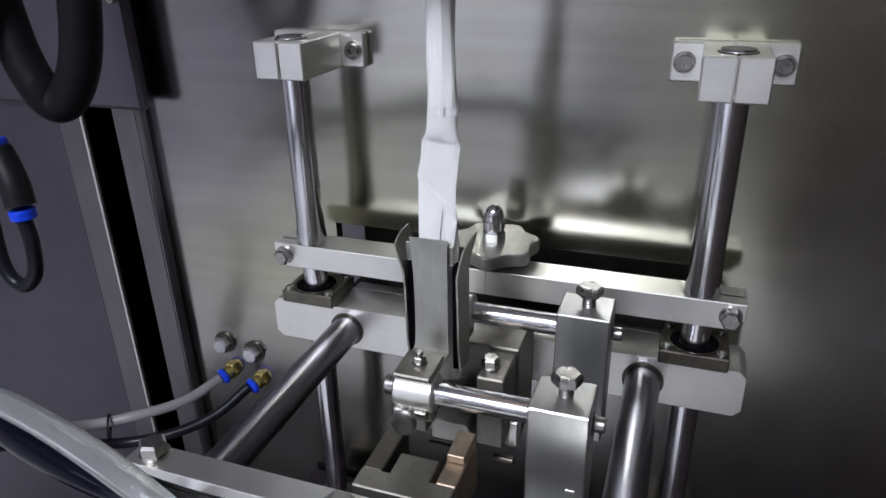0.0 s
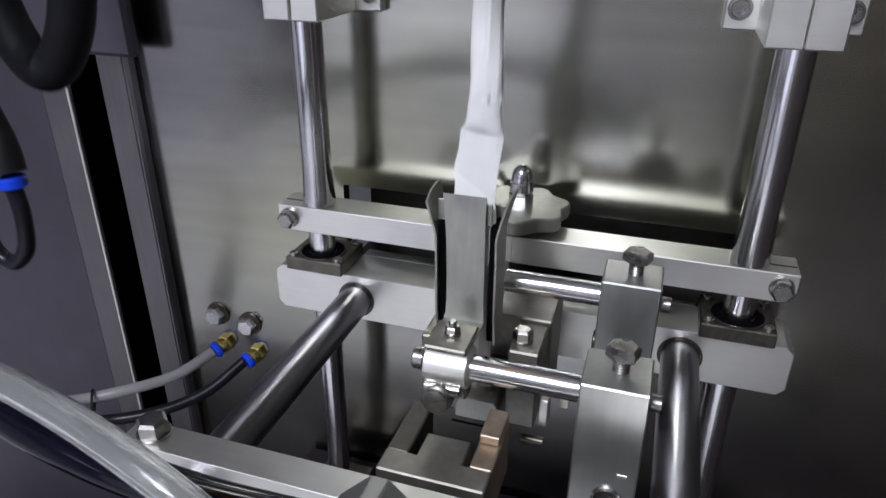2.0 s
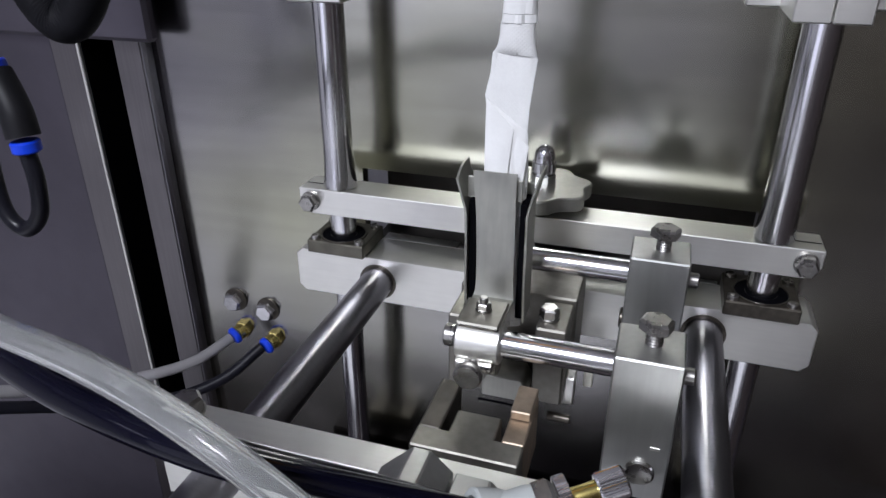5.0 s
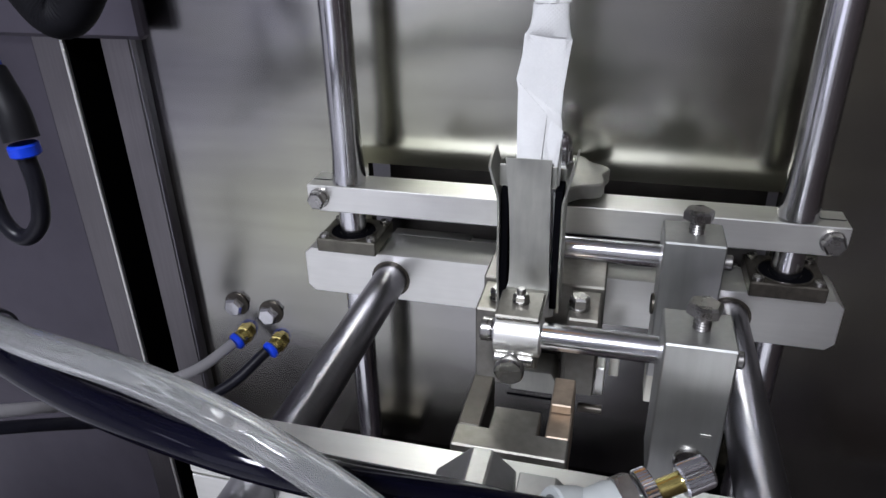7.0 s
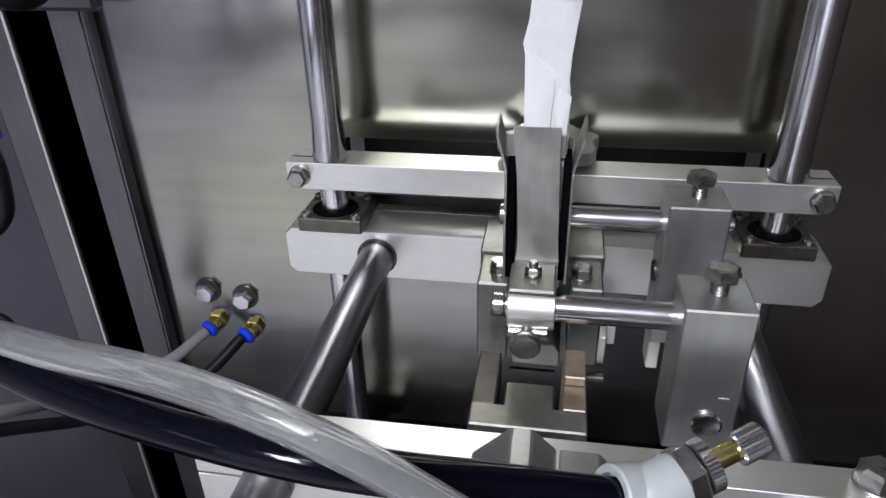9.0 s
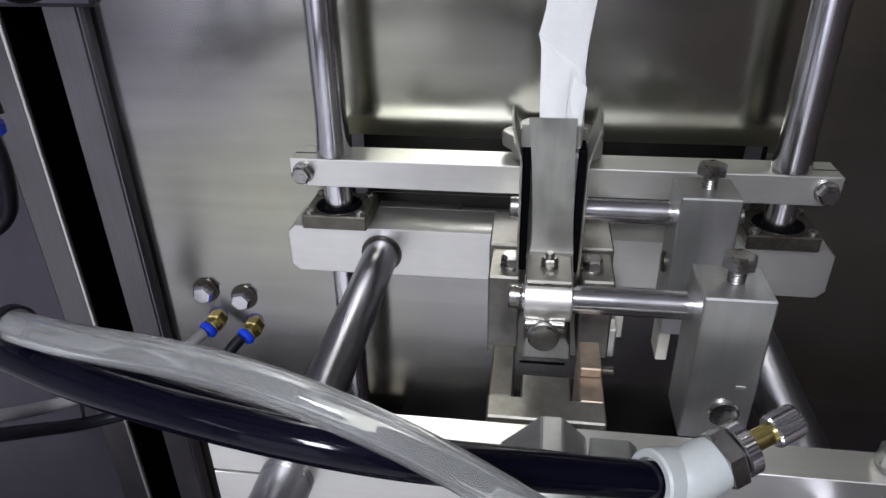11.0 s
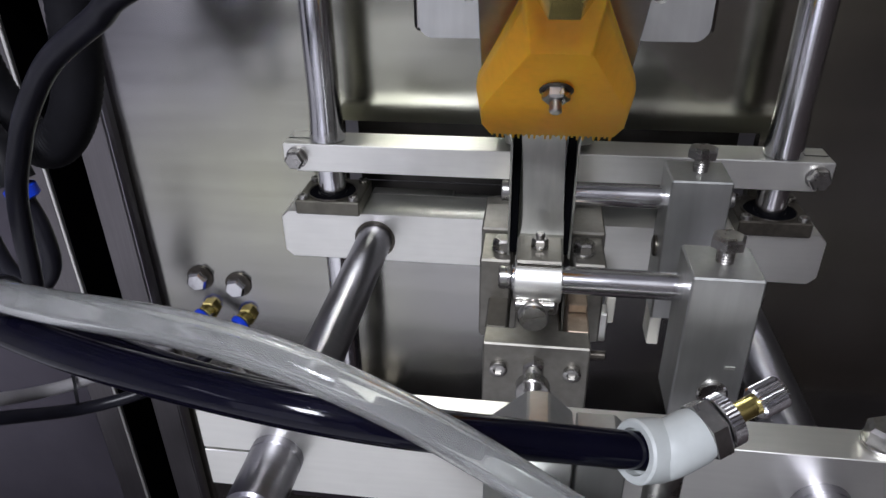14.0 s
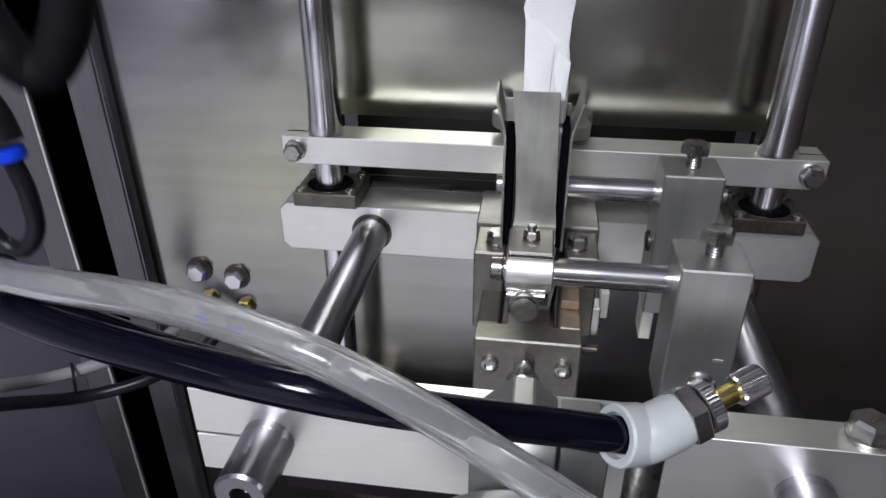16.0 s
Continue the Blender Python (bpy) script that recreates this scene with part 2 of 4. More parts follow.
def curve_points(ctrl, steps=10):
    """A smooth line through the given points."""
    p = [Vector(c) for c in ctrl]
    p = [2 * p[0] - p[1]] + p + [2 * p[-1] - p[-2]]
    out = []
    for i in range(1, len(p) - 2):
        for s in range(steps):
            t = s / steps
            a, b, c, d = p[i - 1], p[i], p[i + 1], p[i + 2]
            out.append(0.5 * ((2 * b) + (c - a) * t + (2 * a - 5 * b + 4 * c - d) * t * t + (3 * b - a - 3 * c + d) * t ** 3))
    out.append(p[-2])
    return out


def hose(ctrl, r, bm=None, n=20, steps=10, inner=0.0, rib=0.0, ease=0, ridges=0.0):
    """A hose along a smooth line; inner: its bore, rib: the height of its corrugation, ease: how far its bends are evened out, ridges: of its extruded skin."""
    pts = curve_points(ctrl, steps)
    for _ in range(ease):
        pts = pts[:1] + [(a + 2 * p + c) / 4 for a, p, c in zip(pts, pts[1:], pts[2:])] + pts[-1:]
    b = bmesh.new()
    up = Vector((0.13, 0.2, 1)).normalized()
    frames = []
    for i, p in enumerate(pts):
        d = (pts[min(i + 1, len(pts) - 1)] - pts[max(i - 1, 0)]).normalized()
        u = (up - d * up.dot(d)).normalized()
        up = u
        frames.append((p, u, d.cross(u)))

    def skin(radius, ribbed, lines=0.0):
        rings = []
        for k, (p, u, v) in enumerate(frames):
            q = radius + (rib if ribbed and k % 2 else 0)
            rings.append([b.verts.new(p + q * (1 + lines * math.cos(6 * 2 * math.pi * i / n)) * (u * math.cos(2 * math.pi * i / n) + v * math.sin(2 * math.pi * i / n))) for i in range(n)])
        for a, c in zip(rings, rings[1:]):
            for i in range(n):
                b.faces.new((a[i], a[(i + 1) % n], c[(i + 1) % n], c[i]))
        return rings

    outer = skin(r, rib > 0, ridges)
    if inner:
        bore = skin(inner, False)
        for o, q in ((outer[0], bore[0]), (outer[-1], bore[-1])):
            for i in range(n):
                b.faces.new((o[i], o[(i + 1) % n], q[(i + 1) % n], q[i]))
    else:
        b.faces.new(outer[0])
        b.faces.new(outer[-1])
    return add(bm, b)


FRONT = pose(0, 0, 0, 90, 0, 0)   # turns +z into -y, towards the viewer
RIGHT = pose(0, 0, 0, 0, 90, 0)   # turns +z into +x


def structure(name, bm, mat, label, smooth=35):
    return tagged(part(name, bm, mat, None, smooth=smooth), label, "structure", kind="structure")


def hexbolt(parent, name, m, af, h, shank=0.0, shank_r=0.004, washer=True, mat=None, label=""):
    """A bolt head on its washer, with a piece of bare shank below it if it is not screwed home."""
    head = part(name, hexhead(af, h, m @ pose(0, 0, shank + (0.0016 if washer else 0))), mat or BOLT, parent, label, 25)
    if washer:
        part("washer", cyl(af * 0.62, 0.0016, m @ pose(0, 0, shank), 0.0003, 28), BOLT, head)
    if shank:
        bm = turned([(shank_r * (0.93 if i % 2 else 1.0), i * shank / 12) for i in range(13)], m, 20)
        part("thread", bm, BOLT, head)
    return head


# ---------------------------------------------------------------- the enclosure and the hall round it
# unseen floor, doubles as reflector for faces turned to the viewer
structure("floor", box(-3, 3, -4, 1.5, -0.1, 0.0, 0), FLOORM, "unseen pale floor reflecting light onto the bar fronts", 0)
structure("ceiling", box(-3, 3, -4, 1.5, 2.6, 2.7, 0), HALL, "plain grey workshop ceiling", 0)
structure("wall_north", box(-3, 3, 1.4, 1.5, 0, 2.6, 0), HALL, "plain grey workshop wall", 0)
structure("wall_south", box(-3, 3, -4, -3.9, 0, 2.6, 0), HALL, "plain grey workshop wall", 0)
structure("wall_west", box(-3, -2.9, -3.9, 1.4, 0, 2.6, 0), HALL, "plain grey workshop wall", 0)
# added out of view, close by, to keep right-hand reflections dark
structure("unseen_wall_east", box(0.48, 0.58, -3.9, -0.96, 0, 2.6, 0), DARKPANEL, "unseen dark wall added on the right", 0)

PY = 0.056  # front of the back plate


def plate_with_opening(x0, x1, z0, z1, a0, a1, c0, c1, y0, y1):
    """An upright plate with one rectangular opening through it."""
    b = bmesh.new()
    xs, zs = (x0, a0, a1, x1), (z0, c0, c1, z1)
    grid = {}
    for y in (y0, y1):
        for i, x in enumerate(xs):
            for k, z in enumerate(zs):
                grid[i, k, y] = b.verts.new((x, y, z))
    for y in (y0, y1):
        for i in range(3):
            for k in range(3):
                if (i, k) != (1, 1):
                    b.faces.new([grid[q] for q in ((i, k, y), (i + 1, k, y), (i + 1, k + 1, y), (i, k + 1, y))])
    for ring in (((1, 1), (2, 1), (2, 2), (1, 2)), ((0, 0), (3, 0), (3, 3), (0, 3))):
        for p, q in zip(ring, ring[1:] + ring[:1]):
            line = [p]
            while line[-1] != q:
                s = line[-1]
                line.append((s[0] + (q[0] > s[0]) - (q[0] < s[0]), s[1] + (q[1] > s[1]) - (q[1] < s[1])))
            for s, e in zip(line, line[1:]):
                b.faces.new([grid[(*s, y0)], grid[(*e, y0)], grid[(*e, y1)], grid[(*s, y1)]])
    return b


structure("machine_back_plate", plate_with_opening(-0.3400, 0.62, 0.30, 1.75, -0.146, 0.142, 0.940, 1.0070, PY, PY + 0.010), PLATE, "brushed stainless steel back plate with a dark opening behind the bars")
# added sheets close the opening; its shade is put into their colour
structure("opening_shade_back", box(-0.150, 0.146, PY + 0.060, PY + 0.065, 0.935, 1.016, 0), INSIDE, "dark sheet painting the shade inside the plate opening", 0)
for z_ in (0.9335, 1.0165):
    structure("opening_shade_side", box(-0.150, 0.146, PY + 0.0102, PY + 0.0598, z_ - 0.001, z_ + 0.001, 0), INSIDE, "dark sheet painting the shade inside the plate opening", 0)
# added dark wall and panel, out of view, for the plate to mirror
structure("unseen_wall_return", box(0.64, 0.74, -0.955, 1.4, 0, 2.6, 0), DARKPANEL, "unseen dark wall added on the right", 0)
structure("unseen_side_panel", box(0.46, 0.475, -0.95, PY - 0.002, 0.30, 1.75, 0.002), DARKPANEL, "unseen dark panel added to darken the plate's right reflections")
structure("machine_table", box(-0.195, 0.455, -0.02, PY - 0.003, 0.70, 0.735, 0.002), DARKBASE, "dark steel machine table under the guide shafts")
# unseen base; its front edge sets where the plate's reflection turns dark
structure("unseen_base", box(-0.9, 0.455, -0.66, 0.25, 0.001, 0.30, 0.004), DARKBASE, "unseen dark base sized to darken the lower plate reflection")
# block added out of view to hide the bright floor from the plate
structure("unseen_base_step", box(0.06, 0.455, -0.98, -0.661, 0.001, 0.30, 0.004), DARKBASE, "unseen black block added to darken the lower right plate reflection")
structure("trim", box(-0.3500, -0.3246, PY - 0.010, PY - 0.0006, 0.30, 1.75, 0.001), STRIP, "upright dull steel edge strip")
structure("trim_rail", box(-0.3242, -0.3190, PY - 0.012, PY - 0.0006, 0.30, 1.75, 0.0022), SHAFT, "narrow rounded steel rail along the strip")
# black sheets put the slot's shade into their colour
structure("slot_shade_back", box(-0.395, -0.342, PY + 0.045, PY + 0.050, 0.30, 1.75, 0.0), VOID, "black sheet painting the shade deep in the upright slot", 0)
structure("slot_shade_side", box(-0.3440, -0.3410, PY + 0.0125, PY + 0.046, 0.30, 1.75, 0.0), VOID, "black sheet painting the shade on the side of the upright slot", 0)
structure("door_post", box(-0.4080, -0.3832, PY - 0.014, PY + 0.05, 0.30, 1.75, 0.0004), STRIP, "upright grey door post beside the black slot")
structure("door_edge", box(-0.3830, -0.3800, PY - 0.0145, PY - 0.0105, 0.30, 1.75, 0.0006), ALU, "bright strip along the edge of the door post")
# another black sheet painting the slot's shade, on the door side
structure("slot_shade_side", box(-0.3830, -0.3800, PY - 0.0102, PY + 0.046, 0.30, 1.75, 0.0), VOID, "black sheet painting the shade on the side of the upright slot", 0)
structure("door_1", box(-0.95, -0.4083, PY - 0.0135, PY + 0.02, 0.30, 1.75, 0.0004), DOOR, "grey sheet steel machine door")
cover = structure("cover_box", box(-0.60, -0.300, 0.030, PY - 0.0145, 1.097, 1.75, 0.003), DOOR, "grey sheet steel cover above the slot")
part("cover_screw", socket(0.004, 0.004, Matrix.Translation((-0.308, 0.030, 1.185)) @ FRONT), BOLT, cover)


# ---------------------------------------------------------------- upright shafts, their clamps and bars
SHX, SHY = 0.143, 0.011


def guide_shaft():
    t = thing("guide_shaft", (-SHX, SHY, 0), "upright ground steel guide shaft with bright chrome finish", "shaft", "guide shafts")
    part("shaft", cyl(0.0102, 0.1516, pose(0, 0, 1.012), 0.0010, 48), CHROME, t)
    part("collar", turned([(0.0118, 1.0105), (0.0118, 1.012), (0.0110, 1.020), (0.0104, 1.032), (0.01025, 1.040)], None, 48), CHROME, t, "flared polished collar")
    part("lower_shaft", cyl(0.0094, 0.2545, pose(0, 0, 0.7365), 0.0006, 40), CHROME, t)
    foot = part("foot", box(-0.022, 0.022, -0.024, 0.022, 0.7360, 0.748, 0.001), DARK, t, "square blackened foot")
    for sx in (-0.016, 0.016):
        part("foot_screw", socket(0.0032, 0.003, pose(sx, -0.018, 0.748)), BOLT, foot)
    return t


def shaft_clamp(side):
    t = thing("shaft_clamp", (side * SHX, SHY, 1.149), "split aluminium clamp block on the back plate holding the shaft", "clamp", "shaft clamps")
    yf, yb = -0.0195, PY - SHY
    for a, b, n in ((-0.0185, -0.0006, "jaw"), (0.0006, 0.0185, "jaw")):
        part(n, box(a, b, yf, yb - 0.0085, -0.0125, 0.0125, 0.0008), ALU, t)
    lug = part("lug", box(-0.037, 0.037, yb - 0.0082, yb - 0.0006, -0.0125, 0.0125, 0.0012), ALU, t)
    for sx in (-0.0285, 0.0285):
        part("screw", socket(0.0052, 0.0055, Matrix.Translation((sx, yb - 0.0082, 0)) @ FRONT), BOLT, lug)
        part("washer", cyl(0.0068, 0.0012, Matrix.Translation((sx, yb - 0.0082, 0)) @ FRONT, 0.0003), BOLT, lug)
    part("bore", cyl(0.0112, 0.0012, pose(0, 0, 0.0118), 0.0002), DARK, t, "dark bore round the shaft")
    return t


shaft_left = guide_shaft()
copy_thing(shaft_left, pose(SHX, SHY, 0))
shaft_clamp(-1)
shaft_clamp(1)

cross_bar = thing("cross_bar", (0, 0, 1.0), "satin aluminium cross bar clamped to both guide shafts", "bar")
half = 0.1705
for s in (-1, 1):
    pts = [(s * 0.0008 - (0.0008 * s), -0.0095), (s * (half - 0.008), -0.0095), (s * half, -0.002), (s * half, 0.0095), (0, 0.0095)]
    part("bar_half", prism(pts, 0.0250, None, 0.0005), ALU, cross_bar)
    hexbolt(cross_bar, "clamp_bolt", Matrix.Translation((s * 0.1615, -0.0002, 0.0005)) @ FRONT, 0.0115, 0.0065)

# no slit is cut: a black strip on top paints its shade
for s in (-1, 1):
    part("clamp_slit", box(min(s * 0.1535, s * 0.1695), max(s * 0.1535, s * 0.1695), 0.0106, 0.0116, 0.0094, 0.0097, 0), VOID, cross_bar, "dark strip painting the shade of the clamping slit")

lower_bar = thing("slide_bar", (0, 0, 0.943), "wide aluminium slide bar with clipped corners below the cross bar", "bar")
c = 0.005
W, H = 0.178, 0.018
pts = [(-W + c, -H), (W - c, -H), (W, -H + c), (W, H - c), (W - c, H), (-W + c, H), (-W, H - c), (-W, -H + c)]
part("bar_body", prism(pts, 0.034, None, 0.0006), ALU, lower_bar)
part("top_sheet", box(-0.122, -0.063, 0.034, 0.0455, 0.0100, 0.0176, 0.0006), ALU_DULL, lower_bar)
part("top_sheet", box(-0.0625, 0.120, 0.034, 0.0400, 0.0100, 0.0176, 0.0006), ALU_DULL, lower_bar)


def bearing_flange(side):
    t = thing("bearing_flange", (side * SHX, SHY, 0.9615), "square blackened steel bearing flange on the slide bar", "bearing", "bearing flanges")
    f = part("flange", box(-0.0220, 0.0220, -0.0170, 0.0225, 0.0, 0.0100, 0.0008), BRONZE if side < 0 else DARK, t)
    # flat black ring on the flange paints the shade of the bore
    part("bore", turned([(0.0097, 0.0101), (0.0158, 0.0101), (0.0158, 0.0104), (0.0097, 0.0104), (0.0097, 0.0101)], None, 40), VOID, t, "black ring painting the shade in the bearing bore")
    part("bearing_ring", turned([(0.0158, 0.0101), (0.0172, 0.0101), (0.0170, 0.0112), (0.0160, 0.0112), (0.0158, 0.0101)], None, 40), DARK, t, "thin blackened ring")
    for sx in (-0.0172, 0.0172):
        for sy in (-0.0125, 0.0175):
            part("screw", socket(0.0033, 0.0026, pose(sx, sy, 0.0100)), BOLT, f)
    return t


bearing_flange(-1)
bearing_flange(1)

ROD_Z, ROD_X, BAR_F = 0.942, 0.113, -0.200
for s in (-1, 1):
    rod = thing("tie_rod", (s * ROD_X, 0, ROD_Z), "dull steel tie rod joining the slide bar and front bar", "rod", "tie rods")
    part("rod_body", cyl(0.0118, 0.2045, FRONT, 0.0006, 44), SHAFT, rod)
    part("bore_ring", turned([(0.0121, 0.0002), (0.0140, 0.0002), (0.0140, 0.0007), (0.0121, 0.0007)], FRONT, 44), DARK, rod, "dark rim of the bore")
    part("rod_end", turned([(0.0117, 0.2046), (0.0117, 0.2312), (0.0105, 0.2325), (0.0048, 0.2325), (0.0045, 0.2260)], FRONT, 44), SHAFT, rod, "turned rod end with a socket hole")
    # black hexagon paints the dark depth of the socket
    part("socket_hole", hexhead(0.0072, 0.0003, Matrix.Translation((0, -0.2262, 0)) @ FRONT), VOID, rod)

front_bar = thing("front_bar", (0, 0, ROD_Z), "bright aluminium front bar clamped on the tie rods", "bar")
BW, SLIT = 0.147, 0.0007
pts = [(-BW, -0.022), (BW, -0.022), (BW, -SLIT), (0.122, -SLIT), (0.122, SLIT), (BW, SLIT), (BW, 0.0255), (-BW, 0.0255), (-BW, SLIT), (-0.122, SLIT), (-0.122, -SLIT), (-BW, -SLIT)]
part("bar_body", prism(pts, 0.0172, pose(0, BAR_F, 0), 0.0003), ALU, front_bar)
for s in (-1, 1):
    hexbolt(front_bar, "clamp_bolt", pose(s * 0.1335, BAR_F + 0.0098, 0.0256, 0, 0, 17), 0.0135, 0.0078)

star_knob = thing("star_knob", (-0.0005, 0.0215, 1.0096), "dull metal star knob with an acorn nut on the cross bar", "knob")
b = bmesh.new()
ring = []
for i in range(60):
    a = 2 * math.pi * i / 60
    q = 0.0308 + 0.0026 * math.cos(7 * (a - 0.35))
    ring.append((q * math.cos(a), q * math.sin(a)))
rows = []
for q, z in ((0.90, 0.0045), (0.98, 0.0055), (1.0, 0.0070), (1.0, 0.0140), (0.97, 0.0150), (0.55, 0.0152)):
    rows.append([b.verts.new((x * q, y * q, z)) for x, y in ring])
for u, v in zip(rows, rows[1:]):
    for i in range(60):
        b.faces.new((u[i], u[(i + 1) % 60], v[(i + 1) % 60], v[i]))
b.faces.new(rows[0])
b.faces.new(rows[-1])
part("star_grip", b, GUIDE, star_knob)
part("hub", cyl(0.0135, 0.0044, pose(0, 0, 0.0002)), DARK, star_knob, "dark hub under the grip")
part("lock_nut", hexhead(0.0142, 0.0075, pose(0.0005, 0, 0.0153)), CHROME, star_knob, "bright lock nut", 20)
part("acorn_nut", turned([(0.0066, 0.0229), (0.0078, 0.0236), (0.0078, 0.0300), (0.0070, 0.0304), (0.0068, 0.0345), (0.0058, 0.0378), (0.0038, 0.0402), (0.0012, 0.0414)], pose(0.0005, 0, 0), 32), CHROME, star_knob, "polished acorn nut")


# ---------------------------------------------------------------- film guide on its two cross pins
def support_block(x, y, top, deep, tall, label):
    t = thing("support_block", (x, y, top), label, "block", "support blocks")
    w = 0.0154
    part("block_body", box(-w, w, -deep / 2, deep / 2, -tall, 0, 0.0008), ALU_DULL, t)
    bolt = part("set_bolt", hexhead(0.0138, 0.0052, pose(0.001, 0.001, 0.0080, 0, 0, 12)), BOLT, t, "hexagon set bolt standing proud", 20)
    part("thread", turned([(0.0036 if i % 2 else 0.0040, i * 0.00072) for i in range(12)], pose(0.001, 0.001, 0.0002), 24), BOLT, bolt)
    return t


blk_front = support_block(0.0782, -0.1288, 1.011, 0.0305, 0.080, "tall machined block carrying the front cross pin")
part("cap_screw", turned([(0.0072, 0), (0.0072, 0.0012), (0.0062, 0.0018), (0.0055, 0.0014)], Matrix.Translation((0.0028, -0.0153, -0.0625)) @ FRONT, 32), BOLT, blk_front, "flat round screw")
part("scratch", box(0.0060, 0.0105, -0.0156, -0.0152, -0.0480, -0.0465, 0), ALU, blk_front, "bare scratch")
blk_back = support_block(0.0782, -0.0580, 1.025, 0.0285, 0.085, "tall machined block carrying the rear cross pin")
part("cap_screw", turned([(0.006, 0), (0.006, 0.0012), (0.005, 0.0018)], Matrix.Translation((-0.0155, 0.001, -0.046)) @ pose(0, 0, 0, 0, -90, 0), 32), DARK, blk_back)
part("foot_pad", box(-0.0150, -0.0085, -0.0120, 0.0060, -0.1050, -0.0852, 0.0006), CREAM, blk_back, "small cream pad")


def cross_pin(y, z, x0, x1, r, label):
    t = thing("cross_pin", (0, y, z), label, "pin", "cross pins")
    part("pin_body", cyl(r, x1 - x0, pose(x0, 0, 0, 0, 90, 0), 0.0006, 40), CHROME, t)
    part("pin_end", cyl(r * 0.88, 0.006, pose(x0 - 0.0061, 0, 0, 0, 90, 0), 0.0007, 32), BOLT, t)
    part("pin_end", cyl(0.0042, 0.006, pose(x1 + 0.0001, 0, 0, 0, 90, 0), 0.0007, 24), BOLT, t)
    return t


CHX = -0.003
PIN_F, PIN_B = (-0.1250, 0.9945), (-0.0560, 1.0085)
cross_pin(*PIN_F, -0.0155, 0.0937, 0.0067, "bright front cross pin through a clamp sleeve")
cross_pin(*PIN_B, -0.0185, 0.0937, 0.0066, "bright rear cross pin through a clamp sleeve")


def clamp_sleeve(y, z, sign, label):
    t = thing("clamp_sleeve", (CHX, y, z), label, "clamp", "clamp sleeves")
    body = turned([(0.0070, -0.0112), (0.0104, -0.0112), (0.0110, -0.0106), (0.0110, 0.0106), (0.0104, 0.0112), (0.0070, 0.0112)], RIGHT, 44)
    part("sleeve", body, ALU, t, "satin turned sleeve")
    lug = part("lug", box(-0.0100, 0.0100, -0.004 * 1, 0.006, -0.0185, -0.0090, 0.0012), JAW, t)
    if sign < 0:
        m = Matrix.Translation((-0.0015, -0.0085, -0.0098)) @ FRONT
        bolt = part("pinch_bolt", turned([(0.0052, 0), (0.0066, 0.0008), (0.0072, 0.0022), (0.0072, 0.0048), (0.0064, 0.0060), (0.0058, 0.0060)], m @ pose(0, 0, 0.0060), 20), BOLT, lug, "round-headed pinch bolt", 25)
        part("thread", turned([(0.0036 if i % 2 else 0.0040, i * 0.0006) for i in range(11)], m, 24), BOLT, bolt)
        part("lock_pin", cyl(0.0029, 0.0190, Matrix.Translation((-0.0105, -0.0085, -0.0095)) @ RIGHT), BOLT, lug, "cross lock pin")
        part("nut", hexhead(0.011, 0.005, Matrix.Translation((-0.0015, 0.0062, -0.0148)) @ pose(0, 0, 0, -90, 0, 0)), BOLT, lug, "", 20)
    return t


clamp_sleeve(*PIN_F, -1, "satin clamp sleeve with a pinch bolt on the front pin")
clamp_sleeve(*PIN_B, 1, "satin clamp sleeve on the rear pin")

# front guide: an upright tongue bent out at the top, on a foot screwed to the sleeve
guide = thing("front_film_guide", (CHX, 0, 0), "bent sheet metal film guide tongue standing on its foot", "guide plate")
b = bmesh.new()
prof = [(-0.1310, 1.0062), (-0.1070, 1.0064), (-0.1045, 1.0074), (-0.1032, 1.0105), (-0.1025, 1.0180), (-0.1005, 1.0330), (-0.0985, 1.0500), (-0.0972, 1.0600), (-0.0960, 1.0735)]
lean = [0.0008, 0.0008, 0.0010, 0.0012, 0.0010, 0.0004, -0.0004, -0.0012, -0.0020]
wid = [0.0102, 0.0106, 0.0106, 0.0102, 0.0098, 0.0098, 0.0100, 0.0103, 0.0110]
rings = []
for k, ((y, z), w) in enumerate(zip(prof, wid)):
    p0, p1 = prof[max(k - 1, 0)], prof[min(k + 1, len(prof) - 1)]
    d = Vector((p1[0] - p0[0], p1[1] - p0[1])).normalized()
    nrm = Vector((-d.y, d.x)) * 0.0011
    rings.append([b.verts.new(v) for v in ((lean[k] - w, y, z), (lean[k] + w, y, z), (lean[k] + w, y + nrm.x, z + nrm.y), (lean[k] - w, y + nrm.x, z + nrm.y))])
for u, v in zip(rings, rings[1:]):
    for i in range(4):
        b.faces.new((u[i], u[(i + 1) % 4], v[(i + 1) % 4], v[i]))
b.faces.new(rings[0])
b.faces.new(rings[-1])
part("tongue", b, GUIDE, guide, "tarnished sheet metal", 40)
part("throat_lip", box(-0.0163, 0.0118, -0.0950, -0.0942, 1.0585, 1.0698, 0.0005), GUIDE, guide, "wider lip behind the tongue")
plate = part("foot_plate", box(-0.0108, 0.0108, -0.1345, -0.1095, 1.0074, 1.0092, 0.0008), JAW, guide)
hexbolt(plate, "foot_screw", pose(0.0, -0.1205, 1.0092), 0.0068, 0.0032, 0, 0.003)
part("screw_end", cyl(0.0022, 0.0030, pose(0, -0.1205, 1.0138)), BOLT, plate)
part("shim", box(-0.0100, 0.0100, -0.1320, -0.1080, 1.0044, 1.0060, 0.0005), DARK, guide)

# rear guide: a channel with two wings bent out at the top
rear = thing("rear_film_guide", (CHX, 0, 0), "sheet metal film channel with flared wing tips", "guide channel")
part("channel_back", box(-0.0150, 0.0150, -0.0812, -0.0800, 0.990, 1.064, 0.0004), GUIDE, rear)
